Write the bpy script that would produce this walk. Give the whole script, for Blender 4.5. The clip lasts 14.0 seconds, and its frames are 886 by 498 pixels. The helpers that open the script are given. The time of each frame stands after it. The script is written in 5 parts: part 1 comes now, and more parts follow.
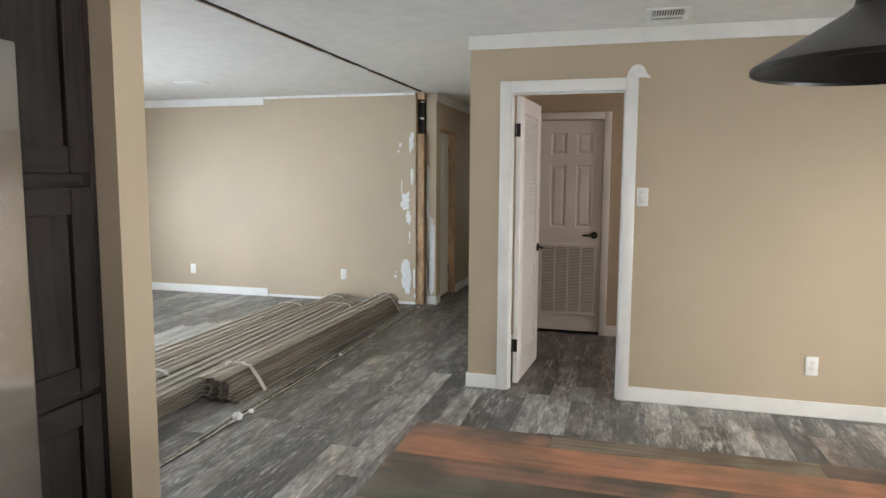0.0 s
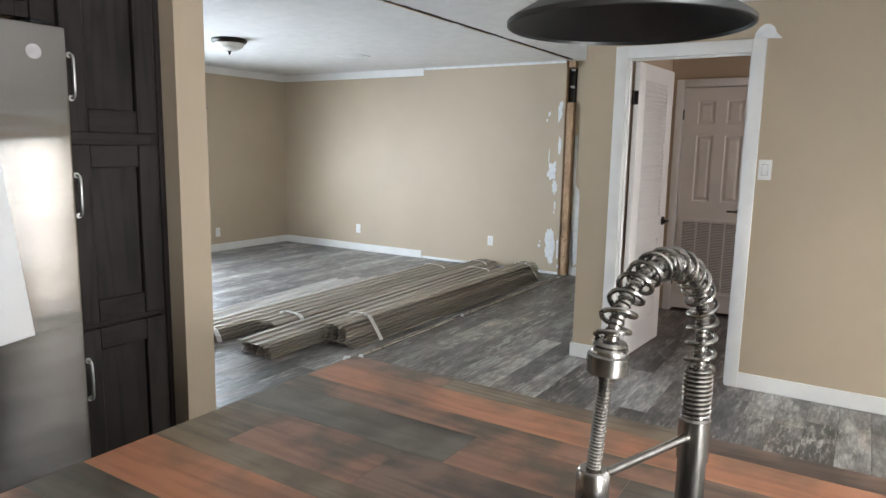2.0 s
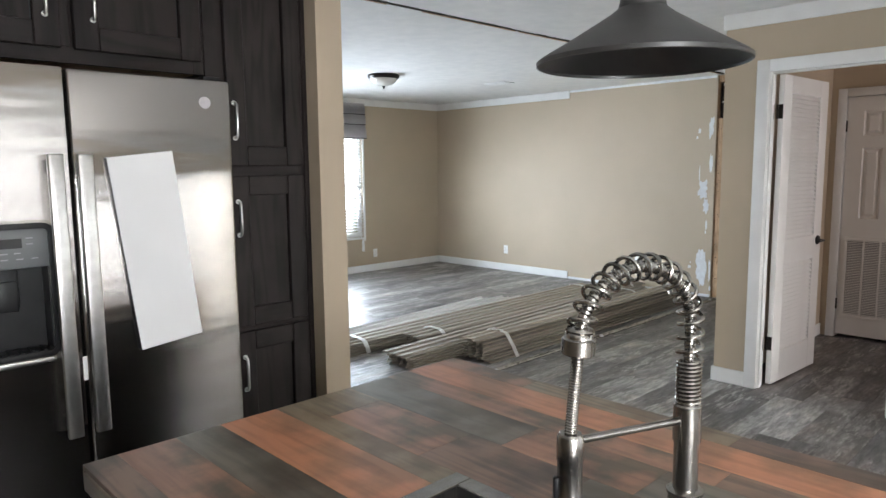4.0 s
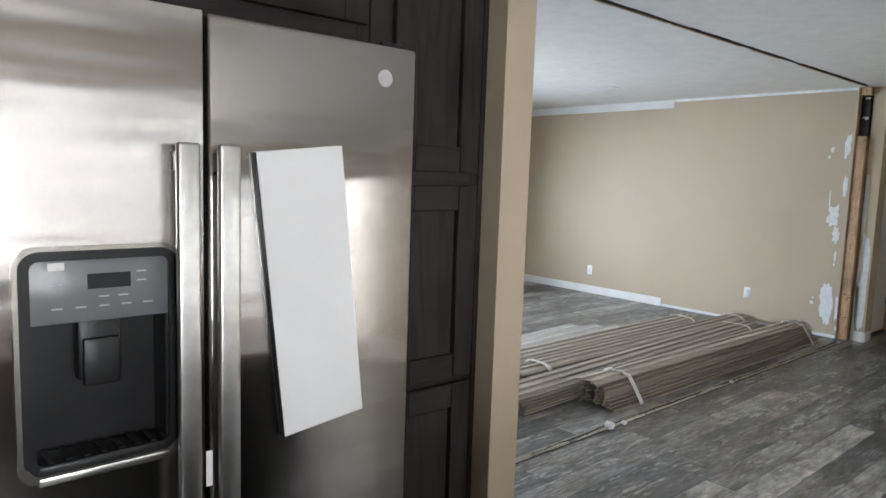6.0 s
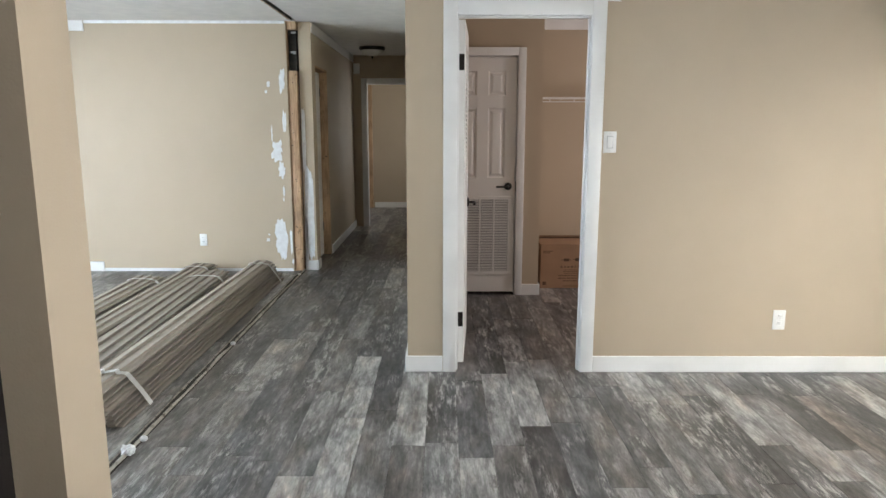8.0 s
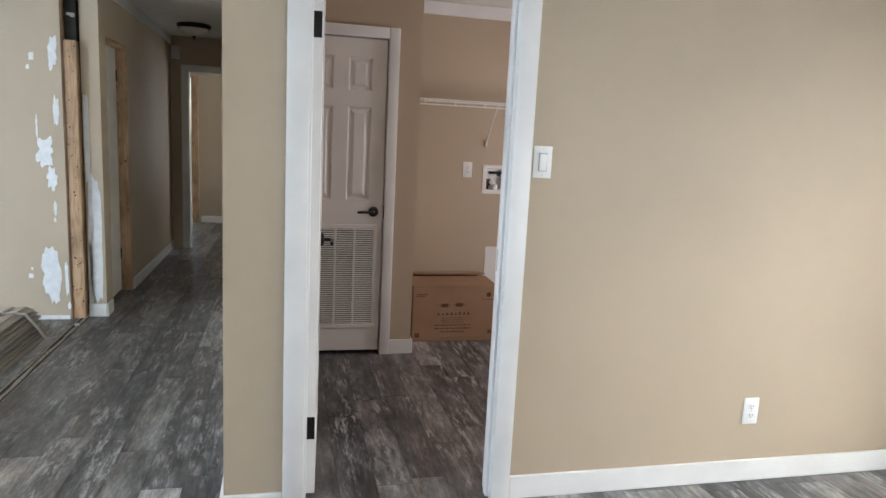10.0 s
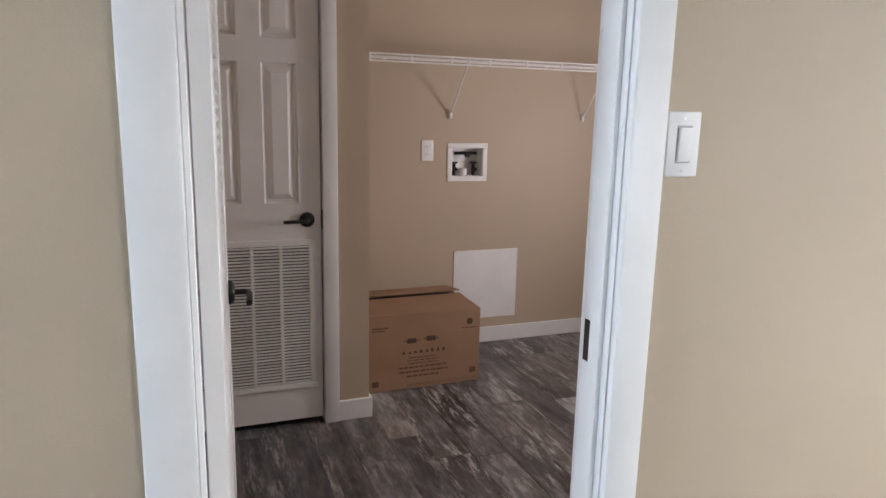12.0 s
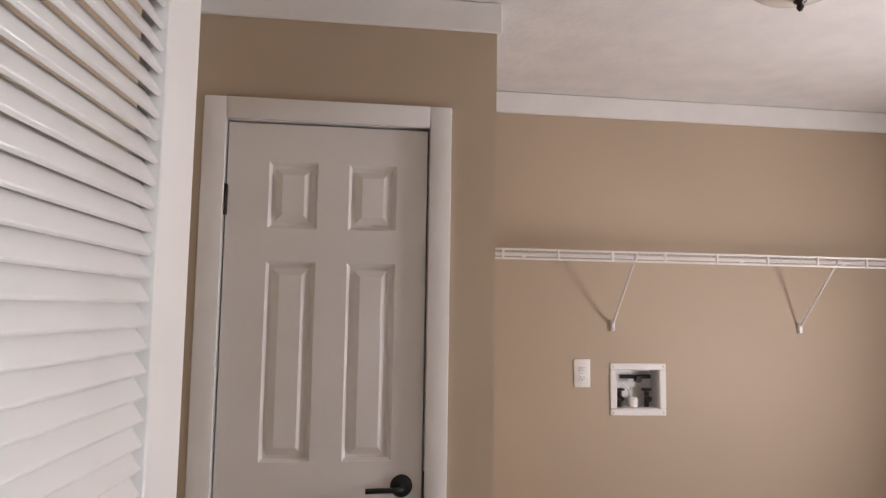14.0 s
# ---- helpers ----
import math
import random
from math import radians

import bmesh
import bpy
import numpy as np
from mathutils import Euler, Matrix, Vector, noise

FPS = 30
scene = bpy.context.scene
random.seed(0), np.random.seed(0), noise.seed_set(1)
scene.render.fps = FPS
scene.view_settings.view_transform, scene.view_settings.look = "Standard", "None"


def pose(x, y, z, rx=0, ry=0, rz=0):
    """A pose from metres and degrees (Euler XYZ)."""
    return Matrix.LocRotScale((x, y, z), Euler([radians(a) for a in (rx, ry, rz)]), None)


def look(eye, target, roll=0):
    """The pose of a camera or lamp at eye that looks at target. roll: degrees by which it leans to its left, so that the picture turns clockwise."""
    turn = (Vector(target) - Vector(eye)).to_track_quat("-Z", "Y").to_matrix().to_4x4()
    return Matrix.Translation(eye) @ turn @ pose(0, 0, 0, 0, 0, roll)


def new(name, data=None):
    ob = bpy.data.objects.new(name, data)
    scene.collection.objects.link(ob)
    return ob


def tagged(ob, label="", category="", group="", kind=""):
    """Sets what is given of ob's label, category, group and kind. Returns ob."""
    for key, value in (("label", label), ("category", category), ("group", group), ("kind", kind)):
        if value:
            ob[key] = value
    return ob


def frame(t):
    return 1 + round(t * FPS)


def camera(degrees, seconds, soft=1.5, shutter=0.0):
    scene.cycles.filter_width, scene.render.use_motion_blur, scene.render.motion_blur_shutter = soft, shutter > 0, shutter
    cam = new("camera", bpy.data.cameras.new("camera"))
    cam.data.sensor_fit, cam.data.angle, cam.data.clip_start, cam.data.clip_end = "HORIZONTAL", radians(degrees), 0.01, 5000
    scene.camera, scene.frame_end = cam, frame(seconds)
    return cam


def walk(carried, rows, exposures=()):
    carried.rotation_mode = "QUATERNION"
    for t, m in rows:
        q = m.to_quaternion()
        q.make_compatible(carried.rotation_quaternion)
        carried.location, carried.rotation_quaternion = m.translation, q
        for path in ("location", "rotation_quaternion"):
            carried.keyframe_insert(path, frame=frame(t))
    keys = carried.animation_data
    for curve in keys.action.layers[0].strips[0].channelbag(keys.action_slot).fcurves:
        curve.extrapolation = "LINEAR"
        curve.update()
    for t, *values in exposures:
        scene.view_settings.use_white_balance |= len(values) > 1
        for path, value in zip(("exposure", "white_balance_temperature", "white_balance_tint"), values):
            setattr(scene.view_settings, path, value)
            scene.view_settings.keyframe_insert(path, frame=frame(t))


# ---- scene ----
cam = camera(66.7, 14.0)
PATH = [
    (0, (0.186, 0.426, 1.467), (-0.341, 2.343, 1.255), 0.3),
    (0.5, (0.308, 0.538, 1.474), (-0.341, 2.419, 1.276), 0.1),
    (1, (0.448, 0.627, 1.459), (-0.485, 2.387, 1.274), 1.6),
    (1.5, (0.597, 0.593, 1.454), (-0.416, 2.305, 1.25), -0.4),
    (2, (0.796, 0.544, 1.451), (-0.255, 2.219, 1.148), 1.1),
    (2.5, (1.029, 0.541, 1.447), (-0.242, 2.058, 1.163), 1.8),
    (2.7, (1.119, 0.547, 1.442), (-0.253, 1.975, 1.16), 2.3),
    (4.8, (0.85, 0.466, 1.466), (-0.57, 1.853, 1.229), -1.0),
    (5, (0.767, 0.462, 1.461), (-0.658, 1.841, 1.2), 0.3),
    (5.5, (0.46, 0.54, 1.45), (-0.998, 1.888, 1.211), -0.6),
    (6, (0.186, 0.598, 1.464), (-1.314, 1.903, 1.245), 1.9),
    (6.5, (-0.103, 0.625, 1.472), (-1.284, 2.223, 1.25), 0.5),
    (7, (-0.328, 0.711, 1.446), (-1.169, 2.504, 1.164), -0.1),
    (7.5, (-0.505, 0.919, 1.43), (-0.968, 2.836, 1.102), -1.5),
    (8, (-0.663, 1.13, 1.429), (-0.662, 3.098, 1.072), 0.1),
    (8.2, (-0.686, 1.262, 1.455), (-0.454, 3.215, 1.092), 2.0),
    (10.3, (-0.652, 2.778, 1.411), (-0.184, 4.698, 1.103), 2.6),
    (10.5, (-0.639, 2.923, 1.415), (-0.18, 4.846, 1.114), 1.8),
    (11, (-0.659, 3.274, 1.403), (-0.07, 5.155, 1.064), 2.0),
    (11.5, (-0.643, 3.614, 1.389), (0.078, 5.434, 0.975), 1.9),
    (12, (-0.577, 3.924, 1.389), (0.118, 5.759, 1.0), 1.3),
    (12.5, (-0.521, 4.229, 1.389), (0.111, 6.087, 1.006), 3.0),
    (13, (-0.485, 4.489, 1.406), (0.194, 6.344, 1.09), 0.0),
    (13.4, (-0.402, 4.66, 1.412), (0.132, 6.587, 1.345), -1.3),
    (13.5, (-0.387, 4.701, 1.429), (0.111, 6.638, 1.427), -1.6),
    (14, (-0.257, 4.788, 1.447), (-0.007, 6.764, 1.63), 0.9),
]
EXPOSURES = [(0.0, 0.12, 6800, 10), (0.5, 0.12, 6350, 9), (1.0, 0.12, 6250, 10), (2.0, 0.1, 6450, 10), (2.7, 0.05, 6330, 10), (4.8, 0.05, 6450, 10), (6.0, -0.05, 6350, 10),
             (7.0, 0.12, 6700, 10), (7.5, 0.24, 6700, 10), (8.2, 0.44, 6350, 8), (10.5, 0.42, 6200, 10), (12.6, 0.42, 6150, 12), (13.4, 0.85, 6350, 12), (14.0, 0.82, 6300, 12)]
walk(cam, [(t, look(eye, target, roll)) for t, eye, target, roll in PATH], EXPOSURES)

# ---------------------------------------------------------------- light
world = bpy.data.worlds.new("sky")
world.use_nodes = True
scene.world = world
wn = world.node_tree.nodes
sky = wn.new("ShaderNodeTexSky")
sky.sky_type, sky.sun_disc = "NISHITA", False
sky.sun_elevation, sky.sun_rotation = radians(48), radians(-40)
world.node_tree.links.new(sky.outputs["Color"], wn["Background"].inputs["Color"])
wn["Background"].inputs["Strength"].default_value = 0.12

sun = new("sun", bpy.data.lights.new("sun", "SUN"))
sun.data.energy, sun.data.angle, sun.data.color = 3.5, radians(0.5), (1.0, 0.95, 0.87)
sun.matrix_world = look((-30, 36, 50), (0, 0, 0))


def window_light(name, centre, target, width, height, watts, colour):
    lamp = new(name, bpy.data.lights.new(name, "AREA"))
    lamp.data.shape, lamp.data.size, lamp.data.size_y = "RECTANGLE", width, height
    lamp.data.energy, lamp.data.color = watts, colour
    lamp.matrix_world = look(centre, target)
    return lamp


# daylight standing in the window openings, three of them unseen and added
COOL, WARM, ROSE = (0.77, 0.885, 1.0), (1.0, 0.985, 0.95), (1.0, 0.885, 0.87)
window_light("daylight_west", (-6.66, 5.66, 1.22), (-3, 5.0, 1.8), 1.16, 1.4, 115, COOL)
window_light("fill_west", (-6.66, 4.0, 1.22), (-3, 3.9, 1.25), 1.35, 1.4, 162, COOL)
window_light("daylight_east", (2.53, 1.85, 1.35), (0, 1.85, 1.35), 1.08, 1.18, 12, (1, 1, 1))
window_light("daylight_east_2", (2.53, 2.97, 1.35), (0, 2.97, 1.35), 0.98, 1.18, 17, (0.97, 0.99, 1))
window_light("daylight_patio", (2.53, 4.1, 1.1), (0, 4.1, 1.1), 0.74, 1.9, 50, (1.0, 0.975, 0.92))
window_light("fill_kitchen", (2.53, 0.40, 1.35), (1.2, 3.0, 2.0), 0.96, 1.18, 92, (0.97, 0.985, 1))
window_light("daylight_laundry", (2.335, 6.12, 1.15), (-0.4, 6.25, 1.65), 0.4, 0.55, 21, ROSE)
window_light("fill_far_room", (-0.42, 12.1, 1.4), (-2, 12.1, 1.4), 0.9, 1.1, 10, WARM)

# ---------------------------------------------------------------- materials
MATS = {}


def material(name, base, rough=0.5, metal=0.0, second=None, scale=6.0, detail=6.0, mix=(0.35, 0.65), bump=0.0,
             bump_scale=60.0, stretch=(1, 1, 1), rough_var=0.0, specular=0.5, coat=0.0, random_tone=0.0, space="Object"):
    """A procedural surface: two noise scales in colour, one in relief."""
    m = bpy.data.materials.new(name)
    m.use_nodes = True
    n, l = m.node_tree.nodes, m.node_tree.links
    b = n["Principled BSDF"]
    b.inputs["Roughness"].default_value, b.inputs["Metallic"].default_value = rough, metal
    b.inputs["Specular IOR Level"].default_value = specular
    b.inputs["Coat Weight"].default_value = coat
    tc, mp = n.new("ShaderNodeTexCoord"), n.new("ShaderNodeMapping")
    mp.inputs["Scale"].default_value = stretch
    l.new(tc.outputs[space], mp.inputs["Vector"])
    colour = None
    if second is None:
        second = tuple(c * 0.86 for c in base)
    t1 = n.new("ShaderNodeTexNoise")
    t1.inputs["Scale"].default_value, t1.inputs["Detail"].default_value = scale, detail
    l.new(mp.outputs["Vector"], t1.inputs["Vector"])
    ramp = n.new("ShaderNodeValToRGB")
    ramp.color_ramp.elements[0].position, ramp.color_ramp.elements[1].position = mix
    ramp.color_ramp.elements[0].color, ramp.color_ramp.elements[1].color = (*base, 1), (*second, 1)
    l.new(t1.outputs["Fac"], ramp.inputs["Fac"])
    colour = ramp.outputs["Color"]
    if random_tone:
        info, hsv, mul = n.new("ShaderNodeObjectInfo"), n.new("ShaderNodeHueSaturation"), n.new("ShaderNodeMapRange")
        mul.inputs["To Min"].default_value, mul.inputs["To Max"].default_value = 1 - random_tone, 1 + random_tone
        l.new(info.outputs["Random"], mul.inputs["Value"])
        l.new(mul.outputs["Result"], hsv.inputs["Value"])
        l.new(colour, hsv.inputs["Color"])
        colour = hsv.outputs["Color"]
    l.new(colour, b.inputs["Base Color"])
    if rough_var:
        mr = n.new("ShaderNodeMapRange")
        mr.inputs["To Min"].default_value, mr.inputs["To Max"].default_value = rough - rough_var, rough + rough_var
        l.new(t1.outputs["Fac"], mr.inputs["Value"])
        l.new(mr.outputs["Result"], b.inputs["Roughness"])
    if bump:
        t2, bp = n.new("ShaderNodeTexNoise"), n.new("ShaderNodeBump")
        t2.inputs["Scale"].default_value, t2.inputs["Detail"].default_value = bump_scale, 4
        bp.inputs["Strength"].default_value, bp.inputs["Distance"].default_value = bump, 0.004
        l.new(mp.outputs["Vector"], t2.inputs["Vector"])
        l.new(t2.outputs["Fac"], bp.inputs["Height"])
        l.new(bp.outputs["Normal"], b.inputs["Normal"])
    MATS[name] = m
    return m


def plank_material(name, per_island, pale=False):
    """Grey weathered-oak vinyl: a tone for each plank, long streaks and pale chalky wear along the grain."""
    m = bpy.data.materials.new(name)
    m.use_nodes = True
    n, l = m.node_tree.nodes, m.node_tree.links
    b = n["Principled BSDF"]
    geo = n.new("ShaderNodeNewGeometry")
    if per_island:
        rnd = geo.outputs["Random Per Island"]
    else:
        rnd = n.new("ShaderNodeObjectInfo").outputs["Random"]
    shift, off, add = n.new("ShaderNodeMath"), n.new("ShaderNodeCombineXYZ"), n.new("ShaderNodeVectorMath")
    shift.operation, shift.inputs[1].default_value = "MULTIPLY", 57.0
    l.new(rnd, shift.inputs[0])
    l.new(shift.outputs[0], off.inputs["X"])
    l.new(shift.outputs[0], off.inputs["Z"])
    l.new(geo.outputs["Position"], add.inputs[0])
    l.new(off.outputs[0], add.inputs[1])

    def noise_at(sx, sy, scale, detail, rough=0.6):
        mp, t = n.new("ShaderNodeMapping"), n.new("ShaderNodeTexNoise")
        mp.inputs["Scale"].default_value = (sx, sy, 1)
        t.inputs["Scale"].default_value, t.inputs["Detail"].default_value = scale, detail
        t.inputs["Roughness"].default_value = rough
        l.new(add.outputs[0], mp.inputs["Vector"])
        l.new(mp.outputs["Vector"], t.inputs["Vector"])
        return t.outputs["Fac"]

    def ramp(fac, stops):
        r = n.new("ShaderNodeValToRGB")
        e = r.color_ramp.elements
        while len(e) < len(stops):
            e.new(0.5)
        for k, (p, c) in enumerate(stops):
            e[k].position, e[k].color = p, (*c, 1)
        l.new(fac, r.inputs["Fac"])
        return r.outputs["Color"]

    def mixed(fac, a, c, kind="MIX"):
        x = n.new("ShaderNodeMix")
        x.data_type, x.blend_type = "RGBA", kind
        l.new(fac, x.inputs["Factor"]) if hasattr(fac, "links") else None
        if not hasattr(fac, "links"):
            x.inputs["Factor"].default_value = fac
        l.new(a, x.inputs["A"])
        l.new(c, x.inputs["B"])
        return x.outputs["Result"]

    if pale:
        tone = ramp(rnd, [(0.0, (0.22, 0.213, 0.206)), (1.0, (0.32, 0.31, 0.30))])
    else:
        tone = ramp(rnd, [(0.0, (0.066, 0.063, 0.063)), (0.35, (0.104, 0.102, 0.104)), (0.6, (0.126, 0.116, 0.110)), (1.0, (0.186, 0.181, 0.178))])
    grain = ramp(noise_at(16, 2.4, 3.2, 10, 0.72), [(0.32, (0.48, 0.47, 0.46)), (0.5, (0.94, 0.94, 0.94)), (0.68, (1.55, 1.54, 1.52))])
    body = mixed(1.0, tone, grain, "MULTIPLY")
    blotch = ramp(noise_at(6.5, 1.9, 1.5, 8, 0.74), [(0.34, (0.30, 0.29, 0.28)), (0.5, (0.92, 0.92, 0.92)), (0.66, (1.85, 1.85, 1.86))])
    body = mixed(1.0, body, blotch, "MULTIPLY")
    hue = ramp(noise_at(5.5, 1.8, 1.4, 5), [(0.36, (1.09, 0.99, 0.91)), (0.5, (1, 1, 1)), (0.64, (0.98, 1.0, 1.02))])
    body = mixed(1.0, body, hue, "MULTIPLY")
    chalk = n.new("ShaderNodeMath")
    chalk.operation = "MULTIPLY"
    wear = ramp(noise_at(16, 2.8, 2.6, 10, 0.76), [(0.49, (0, 0, 0)), (0.60, (1, 1, 1))])
    place = ramp(noise_at(6.5, 1.4, 1.1, 4), [(0.47, (0, 0, 0)), (0.60, (0.9, 0.9, 0.9))])
    l.new(wear, chalk.inputs[0])
    l.new(place, chalk.inputs[1])
    white = n.new("ShaderNodeRGB")
    white.outputs[0].default_value = (0.47, 0.455, 0.435, 1)
    x = n.new("ShaderNodeMix")
    x.data_type = "RGBA"
    l.new(chalk.outputs[0], x.inputs["Factor"])
    l.new(body, x.inputs["A"])
    l.new(white.outputs[0], x.inputs["B"])
    l.new(x.outputs["Result"], b.inputs["Base Color"])
    rr = n.new("ShaderNodeMapRange")
    rr.inputs["To Min"].default_value, rr.inputs["To Max"].default_value = 0.28, 0.46
    g2 = noise_at(20, 2, 3, 6)
    l.new(g2, rr.inputs["Value"])
    l.new(rr.outputs["Result"], b.inputs["Roughness"])
    bp = n.new("ShaderNodeBump")
    bp.inputs["Strength"].default_value, bp.inputs["Distance"].default_value = 0.25, 0.0015
    l.new(noise_at(60, 2.5, 4, 8), bp.inputs["Height"])
    l.new(bp.outputs["Normal"], b.inputs["Normal"])
    MATS[name] = m
    return m


def wood_material(name, base, dark, scale=1.0, rough=0.45, axis="x", knots=0.5, rings_n=11.0, mottle=None):
    """Long-grained timber with cathedral figure, rings running along the given axis."""
    m = bpy.data.materials.new(name)
    m.use_nodes = True
    n, l = m.node_tree.nodes, m.node_tree.links
    b = n["Principled BSDF"]
    b.inputs["Roughness"].default_value = rough
    tc, mp = n.new("ShaderNodeTexCoord"), n.new("ShaderNodeMapping")
    long, cross = 0.55 * scale, 5.0 * scale
    mp.inputs["Scale"].default_value = {"x": (long, cross, cross), "y": (cross, long, cross), "z": (cross, cross, long)}[axis]
    info, addv, comb = n.new("ShaderNodeObjectInfo"), n.new("ShaderNodeVectorMath"), n.new("ShaderNodeCombineXYZ")
    mul = n.new("ShaderNodeMath")
    mul.operation, mul.inputs[1].default_value = "MULTIPLY", 31.0
    l.new(info.outputs["Random"], mul.inputs[0])
    for k in "XYZ":
        l.new(mul.outputs[0], comb.inputs[k])
    l.new(tc.outputs["Object"], mp.inputs["Vector"])
    l.new(mp.outputs["Vector"], addv.inputs[0])
    l.new(comb.outputs[0], addv.inputs[1])
    figure, fine = n.new("ShaderNodeTexNoise"), n.new("ShaderNodeTexNoise")
    figure.inputs["Scale"].default_value, figure.inputs["Detail"].default_value = 1.6, 2
    figure.inputs["Distortion"].default_value = knots
    fine.inputs["Scale"].default_value, fine.inputs["Detail"].default_value = 14, 8
    l.new(addv.outputs[0], figure.inputs["Vector"])
    l.new(addv.outputs[0], fine.inputs["Vector"])
    rings, frac = n.new("ShaderNodeMath"), n.new("ShaderNodeMath")
    rings.operation, rings.inputs[1].default_value = "MULTIPLY", rings_n
    frac.operation = "PINGPONG"
    frac.inputs[1].default_value = 0.5
    l.new(figure.outputs["Fac"], rings.inputs[0])
    l.new(rings.outputs[0], frac.inputs[0])
    mixn = n.new("ShaderNodeMath")
    mixn.operation = "MULTIPLY_ADD"
    mixn.inputs[1].default_value = 1.0
    l.new(frac.outputs[0], mixn.inputs[0])
    l.new(fine.outputs["Fac"], mixn.inputs[2])
    ramp = n.new("ShaderNodeValToRGB")
    e = ramp.color_ramp.elements
    e[0].position, e[0].color = 0.45, (*dark, 1)
    e[1].position, e[1].color = 0.85, (*base, 1)
    l.new(mixn.outputs[0], ramp.inputs["Fac"])
    big, tint = n.new("ShaderNodeTexNoise"), n.new("ShaderNodeMix")
    big.inputs["Scale"].default_value, big.inputs["Detail"].default_value = (6.5, 9) if mottle else (3.5, 3)
    l.new(tc.outputs["Object"], big.inputs["Vector"])
    br = n.new("ShaderNodeValToRGB")
    br.color_ramp.elements[0].position, br.color_ramp.elements[0].color = 0.43 if mottle else 0.35, (*(mottle or (0.72, 0.70, 0.68)), 1)
    br.color_ramp.elements[1].position, br.color_ramp.elements[1].color = 0.56 if mottle else 0.65, (1.1, 1.08, 1.06, 1)
    l.new(big.outputs["Fac"], br.inputs["Fac"])
    tint.data_type, tint.blend_type = "RGBA", "MULTIPLY"
    tint.inputs["Factor"].default_value = 1.0
    l.new(ramp.outputs["Color"], tint.inputs["A"])
    l.new(br.outputs["Color"], tint.inputs["B"])
    l.new(tint.outputs["Result"], b.inputs["Base Color"])
    bp = n.new("ShaderNodeBump")
    bp.inputs["Strength"].default_value, bp.inputs["Distance"].default_value = 0.18, 0.001
    l.new(mixn.outputs[0], bp.inputs["Height"])
    l.new(bp.outputs["Normal"], b.inputs["Normal"])
    MATS[name] = m
    return m


def glass_material(name, tint=(1, 1, 1), rough=0.0):
    m = bpy.data.materials.new(name)
    m.use_nodes = True
    b = m.node_tree.nodes["Principled BSDF"]
    b.inputs["Base Color"].default_value = (*tint, 1)
    b.inputs["Transmission Weight"].default_value, b.inputs["Roughness"].default_value = 1.0, rough
    b.inputs["IOR"].default_value = 1.45
    return m


PAINT = material("tan wall paint", (0.49, 0.403, 0.299), 0.55, second=(0.46, 0.378, 0.28), scale=1.3, bump=0.12, bump_scale=220, specular=0.35)
CEIL = material("textured ceiling paint", (0.80, 0.79, 0.77), 0.8, second=(0.74, 0.735, 0.72), scale=9, bump=0.55, bump_scale=48, specular=0.2)
WHITE = material("white trim paint", (0.82, 0.82, 0.81), 0.35, second=(0.76, 0.76, 0.75), scale=5, bump=0.05, bump_scale=90)
DOORW = material("white door paint", (0.80, 0.79, 0.77), 0.38, second=(0.75, 0.74, 0.72), scale=3, bump=0.06, bump_scale=120)
PLASTIC = material("white plastic", (0.84, 0.84, 0.83), 0.3, second=(0.80, 0.80, 0.79), scale=9)
PLASTER = material("joint compound", (0.84, 0.86, 0.88), 0.85, second=(0.74, 0.75, 0.76), scale=22, bump=0.4, bump_scale=70)
SLOT = material("dark slot", (0.02, 0.02, 0.02), 0.6)
DARKGAP = material("dark cavity", (0.022, 0.020, 0.018), 0.9, second=(0.05, 0.04, 0.03), scale=12)
CABINET = wood_material("charcoal stained maple", (0.025, 0.0195, 0.0185), (0.014, 0.011, 0.0105), 0.6, 0.5, "z", 0.3)
CABINET.node_tree.nodes["Principled BSDF"].inputs["Specular IOR Level"].default_value = 0.2
CABINET_H = wood_material("charcoal stained maple rail", (0.025, 0.0195, 0.0185), (0.014, 0.011, 0.0105), 0.6, 0.5, "y", 0.3)
CABINET_H.node_tree.nodes["Principled BSDF"].inputs["Specular IOR Level"].default_value = 0.2
RAWPLY = material("raw plywood", (0.36, 0.25, 0.14), 0.7, second=(0.28, 0.19, 0.10), scale=9, stretch=(1, 8, 1))
STUD = wood_material("raw pine stud", (0.56, 0.385, 0.24), (0.40, 0.255, 0.145), 1.2, 0.7, "z", 0.8)
NICKEL = material("brushed nickel", (0.42, 0.40, 0.375), 0.27, 1.0, second=(0.34, 0.325, 0.30), scale=40, stretch=(1, 1, 0.1))
CHROME = material("satin pull", (0.68, 0.67, 0.65), 0.3, 1.0, scale=30)
BRONZE = material("oil-rubbed bronze", (0.035, 0.028, 0.024), 0.35, 0.6, second=(0.02, 0.016, 0.014), scale=20)
BLACK = material("satin black metal", (0.012, 0.012, 0.012), 0.36, 0.2, second=(0.018, 0.018, 0.018), scale=25, specular=0.4)
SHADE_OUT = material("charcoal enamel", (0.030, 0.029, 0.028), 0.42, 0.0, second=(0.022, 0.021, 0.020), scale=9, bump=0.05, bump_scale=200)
BLACKP = material("black plastic", (0.010, 0.010, 0.011), 0.36, second=(0.015, 0.015, 0.016), scale=12, specular=0.3)
PALEGREY = material("pale grey key print and switch shade", (0.45, 0.45, 0.46), 0.4, second=(0.41, 0.41, 0.42), scale=9)
GREYP = material("grey console plastic", (0.16, 0.165, 0.17), 0.3, second=(0.14, 0.145, 0.15), scale=8)
BOWL = material("frosted bowl glass", (0.80, 0.78, 0.73), 0.25, second=(0.74, 0.72, 0.67), scale=6)
